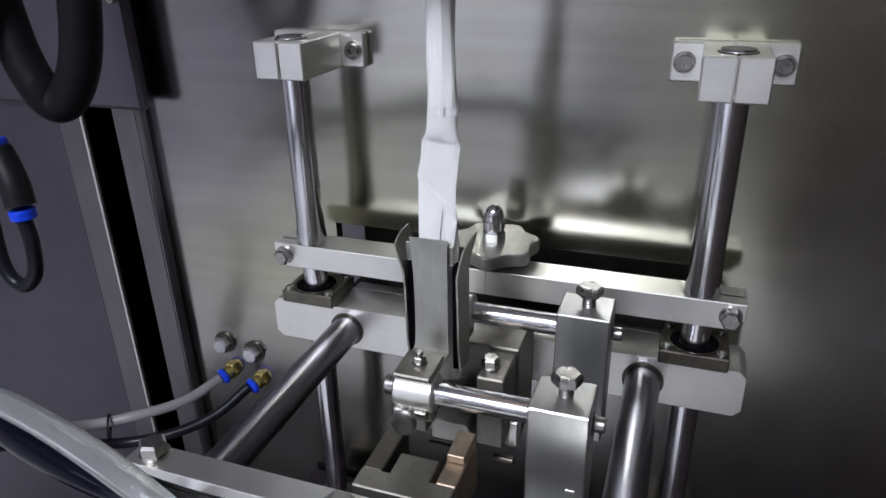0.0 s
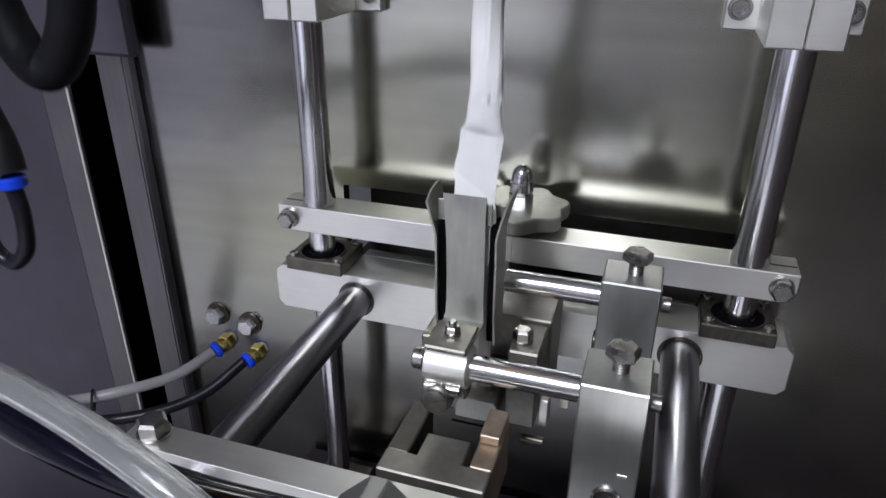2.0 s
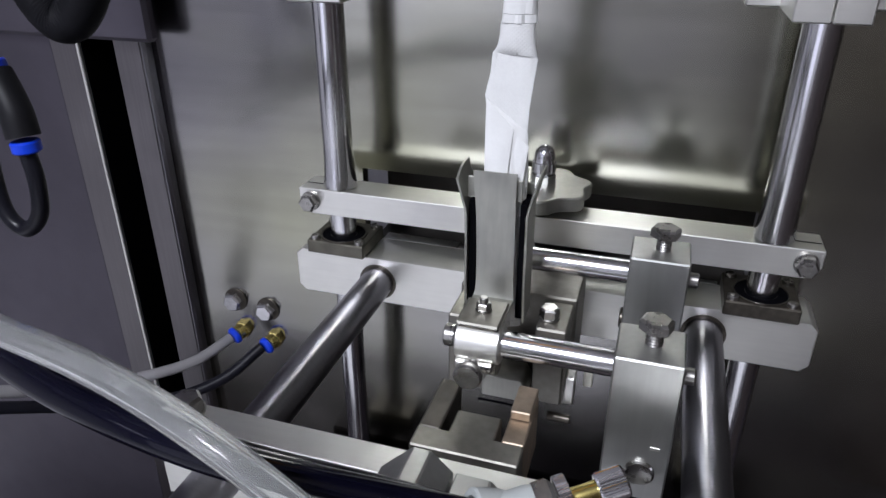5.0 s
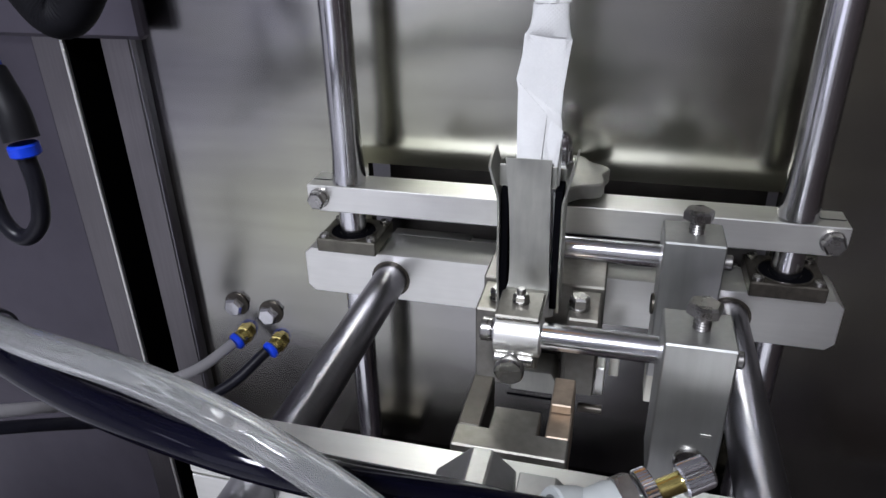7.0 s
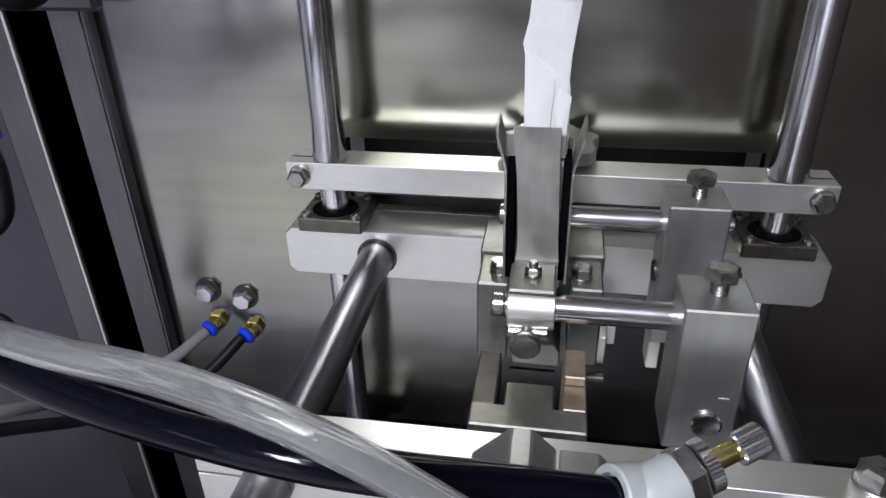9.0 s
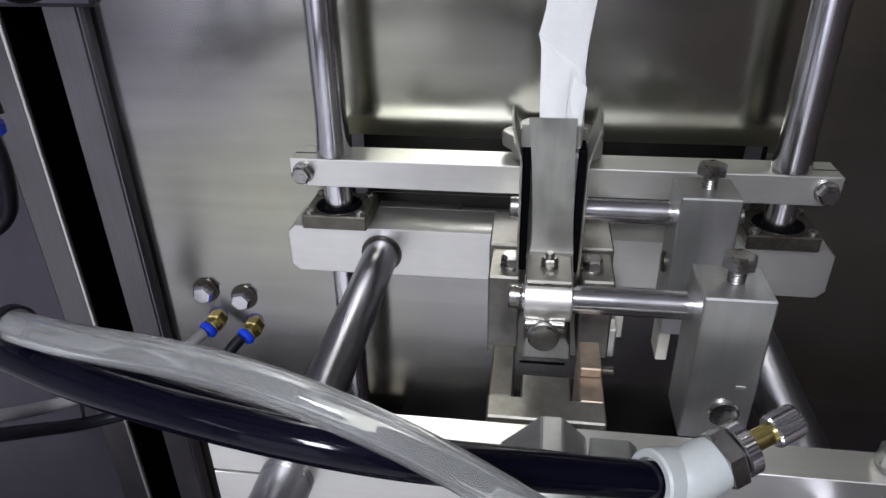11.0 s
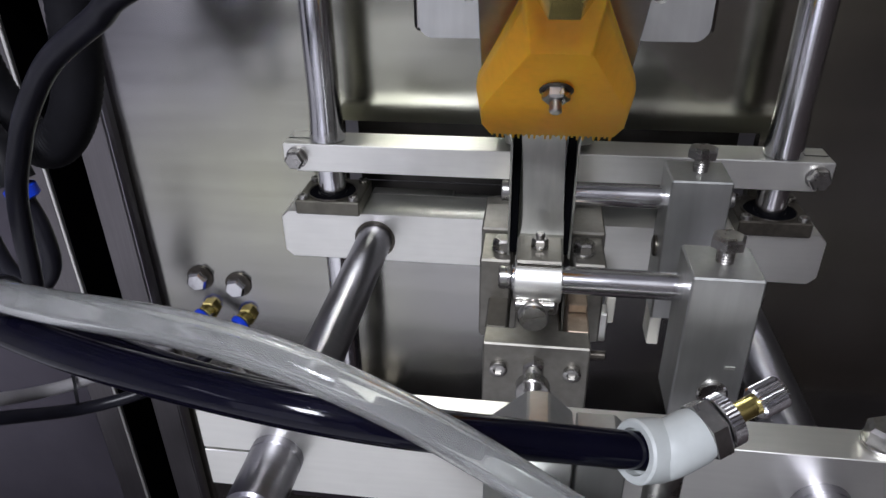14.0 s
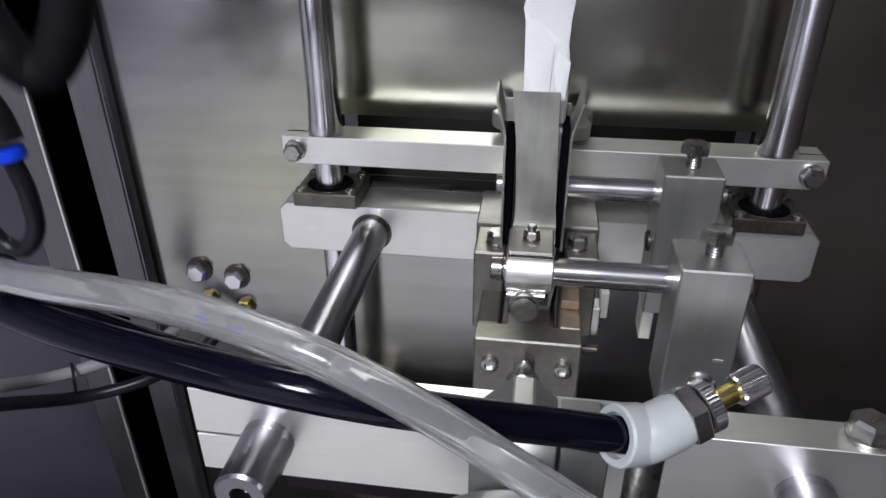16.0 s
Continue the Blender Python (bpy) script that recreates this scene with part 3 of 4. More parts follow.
for s in (-1, 1):
    b = bmesh.new()
    rows = []
    for z, x, y0 in ((0.990, 0.0150, -0.0965), (1.010, 0.0150, -0.1000), (1.040, 0.0150, -0.1005), (1.0525, 0.0150, -0.1015), (1.0560, 0.0155, -0.1020), (1.0640, 0.0174, -0.1030), (1.0705, 0.0191, -0.1030), (1.0730, 0.0196, -0.0960), (1.0742, 0.0198, -0.0900)):
        rows.append([b.verts.new((s * xx, y, z)) for xx, y in ((x, y0), (x + 0.0011, y0), (x + 0.0011, -0.0800), (x, -0.0800))])
    for u, v in zip(rows, rows[1:]):
        for i in range(4):
            b.faces.new((u[i], u[(i + 1) % 4], v[(i + 1) % 4], v[i]))
    b.faces.new(rows[0])
    b.faces.new(rows[-1])
    wing = part("wing", b, GUIDE, rear, "", 40)
    part("liner", box(min(s * 0.0112, s * 0.0148), max(s * 0.0112, s * 0.0148), -0.0965, -0.0815, 0.992, 1.058, 0.0004), VOID, wing, "black rubber lining")

# ---------------------------------------------------------------- sealing jaws
rear_jaw = thing("rear_seal_jaw", (0, 0, 0), "browned steel rear sealing jaw block bolted to the slide bar", "jaw")
part("jaw_body", box(-0.0362, 0.0362, -0.046, -0.0008, 0.900, 0.9790, 0.0010), JAW, rear_jaw)
for s in (-1, 1):
    arm = part("jaw_arm", box(min(s * 0.0170, s * 0.0345), max(s * 0.0170, s * 0.0345), -0.0790, -0.0465, 0.925, 0.9765, 0.0010), JAW, rear_jaw)
    hexbolt(arm, "jaw_bolt", pose(s * 0.0225, -0.0660, 0.9765, 0, 0, 10), 0.0100, 0.0060, 0, 0.003)
nose = part("nose", prism([(-0.0135, 0.0), (0.0135, 0.0), (0.0135, 0.010), (0.0105, 0.0155), (-0.0105, 0.0155), (-0.0135, 0.010)], 0.020, pose(0.0, -0.0790, 0.9225), 0.0008), GUIDE, rear_jaw, "bevelled aluminium nose")
part("nose_web", box(-0.0135, 0.0135, -0.0585, -0.0465, 0.910, 0.9500, 0.0006), DARK, rear_jaw)
# black strip paints the shade of the groove below the nose
part("knife_slot", box(-0.0150, 0.0110, -0.0800, -0.0795, 0.9190, 0.9205, 0), VOID, rear_jaw)
part("stop_block", box(0.0345, 0.0405, -0.0640, -0.0520, 0.915, 0.935, 0.0008), ALU, rear_jaw, "small pale stop block")
part("stop_block", box(0.043, 0.049, -0.0300, -0.0220, 0.905, 0.925, 0.0008), CREAM, rear_jaw, "small cream stop block")
part("spring_pin", cyl(0.0028, 0.014, pose(0.0265, -0.0720, 0.9110, 0, 90, 0)), DARK, rear_jaw)

OPEN_Y, CLOSED_Y = -0.163, -0.1225
jaw = thing("front_seal_jaw", (-0.0015, OPEN_Y, 0.9525), "machined U-shaped front sealing jaw pushed by the cylinder", "jaw")
front = part("front_wall", box(-0.0275, 0.0275, 0.0, 0.0150, -0.040, 0.0, 0.0008), JAW, jaw)
for s in (-1, 1):
    a, b2 = sorted((s * 0.0275, s * 0.0160))
    part("side_arm", box(a, b2, 0.0152, 0.0560, -0.036, -0.0006, 0.0008), ARM if s < 0 else COPPER, jaw, "dark browned side arm" if s < 0 else "copper-toned side arm")
    m = Matrix.Translation((s * 0.0190, -0.0001, -0.0155)) @ FRONT
    part("jaw_screw", socket(0.0046, 0.0026, m), BOLT, front)
part("arm_pad", box(0.0165, 0.0270, 0.0330, 0.0555, -0.0004, 0.0050, 0.0006), COPPER, jaw, "copper-toned pad on the arm")
part("heater_plate", box(-0.0120, 0.0120, 0.0154, 0.0345, -0.034, -0.0022, 0.0008), JAW, jaw, "greyed machined inner step")
part("piston_nut", hexhead(0.0105, 0.0062, Matrix.Translation((-0.001, -0.0001, -0.0120)) @ FRONT @ pose(0, 0, 0, 0, 0, 30)), BOLT, jaw, "hexagon lock nut", 20)
part("piston_rod", cyl(0.0042, 0.075, Matrix.Translation((-0.001, -0.0064, -0.0120)) @ FRONT), CHROME, jaw)
part("rod_collar", cyl(0.0085, 0.0065, Matrix.Translation((-0.001, -0.0165, -0.0120)) @ FRONT), BOLT, jaw)

# ---------------------------------------------------------------- air cylinder and its hoses
CYL_Z = 0.945
cylinder = thing("air_cylinder", (0, 0, CYL_Z), "grey aluminium air cylinder mounted on the front bar", "cylinder")
R = 0.044
b = turned([(R - 0.014, 0.0), (R - 0.002, 0.0060), (R, 0.0085), (R, 0.090), (R - 0.001, 0.091)], Matrix.Translation((-0.001, BAR_F - 0.0370, -0.012)) @ FRONT, 56)
part("barrel", b, ALU_DULL, cylinder, "grey barrel")
hd = [(-0.0200, -0.030), (0.0105, -0.030), (0.0105, 0.0505), (0.0017, 0.0590), (-0.0057, 0.0590), (-0.0200, 0.0445)]
part("head", prism(hd, -0.0200, pose(0, BAR_F - 0.0165, 0), 0.0006), ALU_DULL, cylinder, "chamfered cylinder head", 12)
part("port_boss", prism([(0.0118, -0.030), (0.0285, -0.030), (0.0285, 0.0480), (0.0255, 0.0510), (0.0118, 0.0510)], -0.0190, pose(0, BAR_F - 0.0170, 0), 0.0005), ALU_DULL, cylinder, "port boss beside the head", 12)
part("neck", cyl(0.016, 0.0155, Matrix.Translation((0, BAR_F - 0.0007, 0)) @ FRONT), ALU_DULL, cylinder)
part("type_strip", box(-0.014, -0.0065, BAR_F - 0.110, BAR_F - 0.050, R - 0.0140, R - 0.0116, 0.0001), WHITEPL, cylinder, "white type strip with dark marks")
for k in range(7):
    part("type_mark", box(-0.0122, -0.0085, BAR_F - 0.060 - k * 0.0042, BAR_F - 0.0575 - k * 0.0042, R - 0.01155, R - 0.0113, 0), INK, cylinder)

valve = thing("flow_control_valve", (0.028, -0.2495, 1.0110), "white plastic flow control valve with a knurled brass-stemmed knob", "valve")
part("port_collar", turned([(0.0060, 0.0012), (0.0070, 0.0012), (0.0072, -0.0020), (0.0092, -0.0022), (0.0099, -0.0014), (0.0100, 0.0070), (0.0092, 0.0110)], Vector((0.84, 0.46, -0.28)).to_track_quat("Z", "Y").to_matrix().to_4x4(), 40), WHITEPL, valve, "round hose port")
axis = Vector((0.046, 0.024, 0.014)).normalized()
am = axis.to_track_quat("Z", "Y").to_matrix().to_4x4()
base = Matrix.Translation((0.012, 0.004, 0.0)) @ am
part("valve_body", turned([(0.0060, -0.010), (0.0084, -0.0070), (0.0090, -0.002), (0.0090, 0.0060), (0.0084, 0.0085)], base, 40), WHITEPL, valve)
part("stem_foot", cyl(0.0058, 0.030, pose(0.010, 0.003, -0.034), 0.0010, 32), BOLT, valve, "steel screw-in stem")
part("body_nut", hexhead(0.0172, 0.0065, base @ pose(0, 0, 0.0086, 0, 0, 15)), BOLT, valve, "steel hexagon nut", 20)


def knurled(r, h, m, teeth=40):
    b = bmesh.new()
    rows = []
    for q, z in ((0.92, 0), (1.0, h * 0.08), (1.0, h * 0.92), (0.92, h)):
        rows.append([b.verts.new(((r * q - (0.0004 if i % 2 else 0)) * math.cos(math.pi * i / teeth), (r * q - (0.0004 if i % 2 else 0)) * math.sin(math.pi * i / teeth), z)) for i in range(teeth * 2)])
    for u, v in zip(rows, rows[1:]):
        for i in range(teeth * 2):
            b.faces.new((u[i], u[(i + 1) % (teeth * 2)], v[(i + 1) % (teeth * 2)], v[i]))
    b.faces.new(rows[0])
    b.faces.new(rows[-1])
    bmesh.ops.transform(b, matrix=m, verts=b.verts)
    return b


part("lock_ring", knurled(0.0086, 0.0046, base @ pose(0, 0, 0.0155)), CHROME, valve, "knurled lock ring", 20)
part("stem", cyl(0.0034, 0.0140, base @ pose(0, 0, 0.0190)), BRASS, valve, "brass threaded stem")
part("knob", knurled(0.0054, 0.0100, base @ pose(0, 0, 0.0290), 32), CHROME, valve, "knurled chrome knob", 20)
part("port_stub", turned([(0.0085, -0.03), (0.0085, 0.0), (0.0095, 0.001), (0.0095, 0.006), (0.008, 0.008)], pose(0.010, -0.028, -0.014), 32), WHITEPL, valve, "second white port")

black_hose = thing("air_hose", (0, 0, 0), "dark blue polyurethane air hose running to the valve", "hose", "air hoses")
part("hose_body", hose([(-0.360, -0.165, 1.029), (-0.2853, -0.1994, 1.0336), (-0.2181, -0.2294, 1.0375), (-0.153, -0.2568, 1.0402), (-0.0941, -0.2734, 1.0434), (-0.0442, -0.2749, 1.0371), (-0.0087, -0.2610, 1.0230), (0.030, -0.2495, 1.0112)], 0.0058, steps=20, n=36, ease=120), NAVY, black_hose)
clear_hose = thing("air_hose", (0, 0, 0), "clear polyurethane air hose arching over the dark hose", "hose", "air hoses")
part("hose_body", hose([(-0.375, -0.118, 0.975), (-0.3142, -0.159, 1.001), (-0.2556, -0.198, 1.0265), (-0.1985, -0.2341, 1.0460), (-0.1431, -0.2629, 1.0596), (-0.0881, -0.2764, 1.0658), (-0.0333, -0.2844, 1.0504), (0.0135, -0.289, 1.0209), (0.0380, -0.2860, 1.0030)], 0.0052, steps=24, n=48, inner=0.0036, ridges=0.022, ease=160), CLEAR, clear_hose)
under_hose = thing("air_hose", (0, 0, 0), "black air hose running close behind the dark blue hose", "hose", "air hoses")
part("hose_body", hose([(-0.362, -0.150, 1.012), (-0.2853, -0.1900, 1.0220), (-0.2181, -0.2205, 1.0310), (-0.153, -0.2470, 1.0365), (-0.0941, -0.2644, 1.0359), (-0.0442, -0.2659, 1.0296), (-0.0087, -0.2520, 1.0155), (0.0310, -0.2410, 1.0010)], 0.0056, steps=20, n=32, ease=120), NAVY, under_hose)
tie = thing("cable_tie", (0, 0, 0), "black cable tie round the clear hose", "cable tie")
part("tie_band", turned([(0.0064, -0.0022), (0.0064, 0.0022), (0.0054, 0.0022), (0.0054, -0.0022), (0.0064, -0.0022)], Matrix.Translation((-0.1700, -0.2490, 1.0533)) @ Vector((0.86, -0.45, 0.20)).to_track_quat("Z", "Y").to_matrix().to_4x4(), 28), BLACKPL, tie)


def plate_fitting(x, z):
    nut = thing("plate_bolt", (x, PY, z), "bright hexagon bolt with washer on the back plate", "bolt", "plate bolts")
    m = FRONT.copy()
    part("washer", cyl(0.0112, 0.0014, m, 0.0003), DARK, nut, "dark washer")
    part("head", hexhead(0.0156, 0.0085, m @ pose(0, 0, 0.0015, 0, 0, 12)), CHROME, nut, "", 20)
    f = thing("push_in_fitting", (x + 0.0035, PY, z - 0.031), "brass push-in air fitting with a blue release collar", "fitting", "push-in fittings")
    part("brass_nut", hexhead(0.0150, 0.0045, m @ pose(0, 0, 0.0003)), BRASS, f, "", 20)
    d = Matrix.Translation((0, -0.0030, 0)) @ Vector((-0.42, -0.86, -0.28)).to_track_quat("Z", "Y").to_matrix().to_4x4()
    part("brass_body", turned([(0.0066, -0.002), (0.0072, 0.001), (0.0072, 0.005), (0.0064, 0.006)], d, 32), BRASS, f)
    part("release_collar", turned([(0.0062, 0.0062), (0.0080, 0.0070), (0.0080, 0.0100), (0.0066, 0.0115)], d, 32), BLUE, f, "blue plastic collar")
    return f


plate_fitting(-0.2795, 0.8655)
plate_fitting(-0.2470, 0.8610)
h1 = thing("small_air_hose", (0, 0, 0), "thin frosted air hose from a push-in fitting", "hose", "small air hoses")
part("hose_body", hose([(-0.2825, 0.0430, 0.8305), (-0.3004, 0.0103, 0.8229), (-0.3286, -0.0206, 0.822), (-0.3605, -0.0494, 0.8244), (-0.3700, -0.1000, 0.8560), (-0.4100, -0.1600, 0.8900)], 0.0048), FROST, h1)
h2 = thing("small_air_hose", (0, 0, 0), "thin black air hose from a push-in fitting", "hose", "small air hoses")
part("hose_body", hose([(-0.2505, 0.0430, 0.8270), (-0.2724, 0.0127, 0.8095), (-0.3048, -0.0162, 0.8013), (-0.3449, -0.0423, 0.8015), (-0.3680, -0.0950, 0.8370), (-0.4050, -0.1550, 0.8720)], 0.0050), RUBBER, h2)
part("tie_band", turned([(0.0120, -0.0011), (0.0120, 0.0011), (0.0113, 0.0011), (0.0113, -0.0011), (0.0120, -0.0011)], Matrix.Translation((-0.3480, -0.0380, 0.8170)) @ Vector((-0.75, -0.6, 0.12)).to_track_quat("Z", "Y").to_matrix().to_4x4(), 24), BLACKPL, h2, "black cable tie")

# ---------------------------------------------------------------- the gripper that draws the film down
GX, GY, GZ = -0.0018, -0.131, 1.0725  # teeth at rest
grip = thing("film_gripper", (GX, GY, GZ), "orange toothed film gripper on a steel plate with an air fitting", "gripper")
tilt = pose(0, 0, 0, 48, 0, 0)   # the pad leans towards the viewer
out = [(-0.0262, 0.0), (-0.0300, 0.010), (-0.0305, 0.027), (-0.0295, 0.031), (-0.0130, 0.080), (-0.0125, 0.090), (-0.0055, 0.083), (0.0055, 0.083), (0.0125, 0.090), (0.0130, 0.080), (0.0295, 0.031), (0.0305, 0.027), (0.0300, 0.010), (0.0262, 0.0)]
# the front face is smaller than the back: broad chamfers slope from it to the sides and to the neck
face = [(-0.0258, 0.0004), (-0.0288, 0.0100), (-0.0284, 0.0240), (-0.0262, 0.0300), (-0.0112, 0.0650), (-0.0098, 0.0672), (-0.0050, 0.0676)]
face += [(-x, z) for x, z in reversed(face)]
b = bmesh.new()
loops = [[b.verts.new((x * 0.965, y, z)) for x, z in pts] for y, pts in ((-0.006, face), (0.0015, out), (0.006, out))]
for u, v in zip(loops, loops[1:]):
    for i in range(14):
        b.faces.new((u[i], u[(i + 1) % 14], v[(i + 1) % 14], v[i]))
b.faces.new(loops[0])
b.faces.new(loops[-1])
bmesh.ops.bevel(b, geom=b.edges[:], offset=0.0006, segments=2, profile=0.6, affect="EDGES")
bmesh.ops.transform(b, matrix=tilt @ pose(0, 0, 0.004), verts=b.verts)
pad = part("pad", b, ORANGE, grip, "orange moulded plastic pad")
for i in range(23):
    x = -0.0242 + i * 0.0022
    part("tooth", prism([(-0.0008, 0.0), (0.0008, 0.0), (0.0004, -0.0076 if i % 3 else -0.0050), (-0.0004, -0.0076 if i % 3 else -0.0050)], 0.0055, tilt @ pose(x, -0.0045, 0.0045)), ORANGE, pad, smooth=0)
bm_ = tilt @ Matrix.Translation((0, -0.0070, 0.0490)) @ FRONT
bolt = part("pad_bolt", hexhead(0.0085, 0.0036, bm_ @ pose(0, 0, 0.0010)), BOLT, pad, "small bolt and washer", 20)
part("washer", cyl(0.0060, 0.0010, bm_), DARK, bolt)
part("screw_end", cyl(0.0022, 0.0048, bm_ @ pose(0, 0, 0.004)), BOLT, bolt)
part("backing_plate", prism([(-0.0285, 0.020), (0.0285, 0.020), (0.0265, 0.094), (0.0250, 0.0965), (-0.0250, 0.0965), (-0.0265, 0.094)], 0.0016, tilt @ pose(0, 0.0110, 0), 0.0003), ALU_DULL, grip, "thin bent steel backing plate")
part("pad_stem", box(-0.0110, 0.0110, 0.0064, 0.0106, 0.030, 0.080, 0.0006), BRONZE, grip, at=tilt)
nm = tilt @ Matrix.Translation((0, 0.002, 0.0915))
part("brass_nut", hexhead(0.0158, 0.0140, nm @ pose(0, 0, 0, 0, 0, 0)), BRASS, grip, "yellow brass hexagon fitting", 20)
part("brass_neck", hexhead(0.0188, 0.0058, nm @ pose(0, 0, 0.0144, 0, 0, 14)), BRASS, grip, "wider brass collar", 20)
part("elbow_swivel", turned([(0.0072, 0.0203), (0.0081, 0.0210), (0.0081, 0.0255), (0.0074, 0.0262), (0.0074, 0.0275), (0.0080, 0.0280), (0.0080, 0.0330), (0.0056, 0.0370)], nm, 32), BLACKPL, grip, "black plastic swivel")
elbow = part("elbow", hose([(nm @ Vector(p)) for p in ((0.004, 0, 0.0330), (-0.003, 0, 0.0370), (-0.0110, 0.001, 0.0420), (-0.0200, 0.003, 0.0460))], 0.0066, n=24), BLACKPL, grip, "black plastic elbow")
part("elbow_boss", cyl(0.0034, 0.0070, nm @ Matrix.Translation((-0.0105, -0.0045, 0.0390)) @ FRONT, 0.0008, 24), BLACKPL, elbow)
part("release_collar", hose([(nm @ Vector(p)) for p in ((-0.0202, 0.003, 0.0461), (-0.0248, 0.004, 0.0475))], 0.0066, n=24, steps=2), BLUE, elbow, "blue release collar")
part("supply_hose", hose([(-0.0240, -0.0995, 0.0970), (-0.0650, -0.0975, 0.0890), (-0.1189, -0.0910, 0.0680), (-0.1358, -0.0840, 0.0579), (-0.1607, -0.0760, 0.0428), (-0.1797, -0.0690, 0.0241), (-0.1916, -0.0640, 0.0079), (-0.2044, -0.0590, -0.0165), (-0.2150, -0.0540, -0.0600), (-0.2250, -0.0500, -0.1000)], 0.0040), RUBBER, grip, "black air hose")

SY = -0.0640
slide = thing("gripper_slide_plate", (0, SY, GZ), "brushed steel slide plate with two slotted brackets", "slide plate")
part("plate", box(-0.0615, 0.0615, -0.0480, -0.0440, 0.0335, 0.240, 0.0015), PLATE, slide, "broad brushed steel plate")


def slotted(hw, z0, z1, sx, s0, s1, sw, y0, y1):
    """An upright plate with rounded corners, pierced by one round-ended slot."""
    b = bmesh.new()
    n = 48
    zc, hh, sc, sh = (z0 + z1) / 2, (z1 - z0) / 2, (s0 + s1) / 2, (s1 - s0) / 2
    rr = 0.006

    def loop_of(cx, cz, w, h, r):
        ring = []
        for k in range(n):
            a = 2 * math.pi * (k + 0.5) / n
            qx, qz = (1 if math.cos(a) > 0 else -1), (1 if math.sin(a) > 0 else -1)
            ring.append((cx + qx * (w - r) + r * math.cos(a), cz + qz * (h - r) + r * math.sin(a)))
        return ring
    rings = [[b.verts.new((x, y, z)) for x, z in loop] for y in (y0, y1) for loop in (loop_of(0, zc, hw, hh, rr), loop_of(sx, sc, sw, sh, sw))]
    fo, fi, bo, bi = rings
    for u, v in ((fo, fi), (fi, bi), (bi, bo), (bo, fo)):
        for k in range(n):
            b.faces.new((u[k], u[(k + 1) % n], v[(k + 1) % n], v[k]))
    return b


for s in (-1, 1):
    bx, by = 0.0430, -0.0520
    body = slotted(0.0152, 0.0325, 0.200, -s * 0.0055, 0.0470, 0.0880, 0.0035, -0.0030, 0.0030)
    bmesh.ops.translate(body, vec=(s * bx, by, 0), verts=body.verts)
    br = part("bracket", body, ALU_DULL, slide, "slotted bracket of pale steel")
    part("bracket_screw", socket(0.0060, 0.006, Matrix.Translation((s * 0.0375, by - 0.0044, 0.081)) @ FRONT), BOLT, br)
    part("washer", cyl(0.0078, 0.0014, Matrix.Translation((s * 0.0375, by - 0.0031, 0.081)) @ FRONT), BOLT, br)
    part("spacer", box(min(s * 0.050, s * 0.060), max(s * 0.050, s * 0.060), -0.0438, 0.0056, 0.110, 0.190, 0.001), ALU_DULL, slide)

# ---------------------------------------------------------------- the hoses that swing with the gripper
loop = thing("corrugated_hose", (-0.272, -0.085, 1.030), "black corrugated hose hanging in a loop", "hose")
part("hose_body", hose([(0.058, 0.020, 0.330), (0.040, 0.012, 0.200), (0.036, 0.006, 0.100), (0.026, 0.002, 0.035), (0.002, 0.0, 0.006), (-0.022, 0.002, 0.034), (-0.034, 0.006, 0.100), (-0.036, 0.010, 0.200), (-0.030, 0.016, 0.330)], 0.0120, rib=0.0004, steps=30, n=20), RIBBED, loop, "corrugated black sleeve")
bundle = thing("hose_connector", (-0.2635, -0.122, 1.0255), "black Y connector with blue collars on a looped air hose", "connector")
y_body = part("y_connector", hose([(0.0, 0.0, 0.006), (-0.006, 0.002, 0.020), (-0.020, 0.006, 0.036)], 0.0092, n=24), BLACKPL, bundle, "black plastic Y connector")
part("y_branch", hose([(-0.006, 0.002, 0.022), (-0.022, 0.0, 0.018)], 0.0075, n=20, steps=3), BLACKPL, y_body)
part("release_collar", turned([(0.0066, -0.005), (0.0080, -0.004), (0.0080, 0.001), (0.0070, 0.002)], Matrix.Translation((0.0005, 0, 0.002)) @ pose(0, 0, 0, 0, -14, 0), 28), BLUE, bundle, "blue release collar")
part("release_collar", turned([(0.0066, -0.005), (0.0080, -0.004), (0.0080, 0.001), (0.0070, 0.002)], Matrix.Translation((-0.0225, 0.006, 0.041)) @ pose(0, 0, 0, 0, -20, 0), 28), BLUE, bundle, "blue release collar")
part("end_plug", cyl(0.0046, 0.007, Matrix.Translation((-0.0285, 0.0, 0.0165)) @ pose(0, 0, 0, 0, 80, 0)), BOLT, bundle, "bright threaded plug")
part("feed_hose", hose([(-0.0235, 0.006, 0.044), (-0.030, 0.008, 0.070), (-0.034, 0.012, 0.120), (-0.030, 0.014, 0.300)], 0.0042), RUBBER, bundle)
part("tail_hose", hose([(0.0010, 0, -0.003), (0.005, 0.0, -0.020), (0.004, 0.0, -0.042), (-0.008, 0.0, -0.056), (-0.022, 0.0, -0.048), (-0.032, 0.004, -0.020), (-0.040, 0.010, 0.020)], 0.0048), RUBBER, bundle, "looped black air hose")

# ---------------------------------------------------------------- film drawn into stick pouches
FEED = 0.160      # length of one pouch
FILM_X, FILM_Y = 0.0, -0.0885
SEAL_Z = 1.1170    # where the gripper seals, while it rests


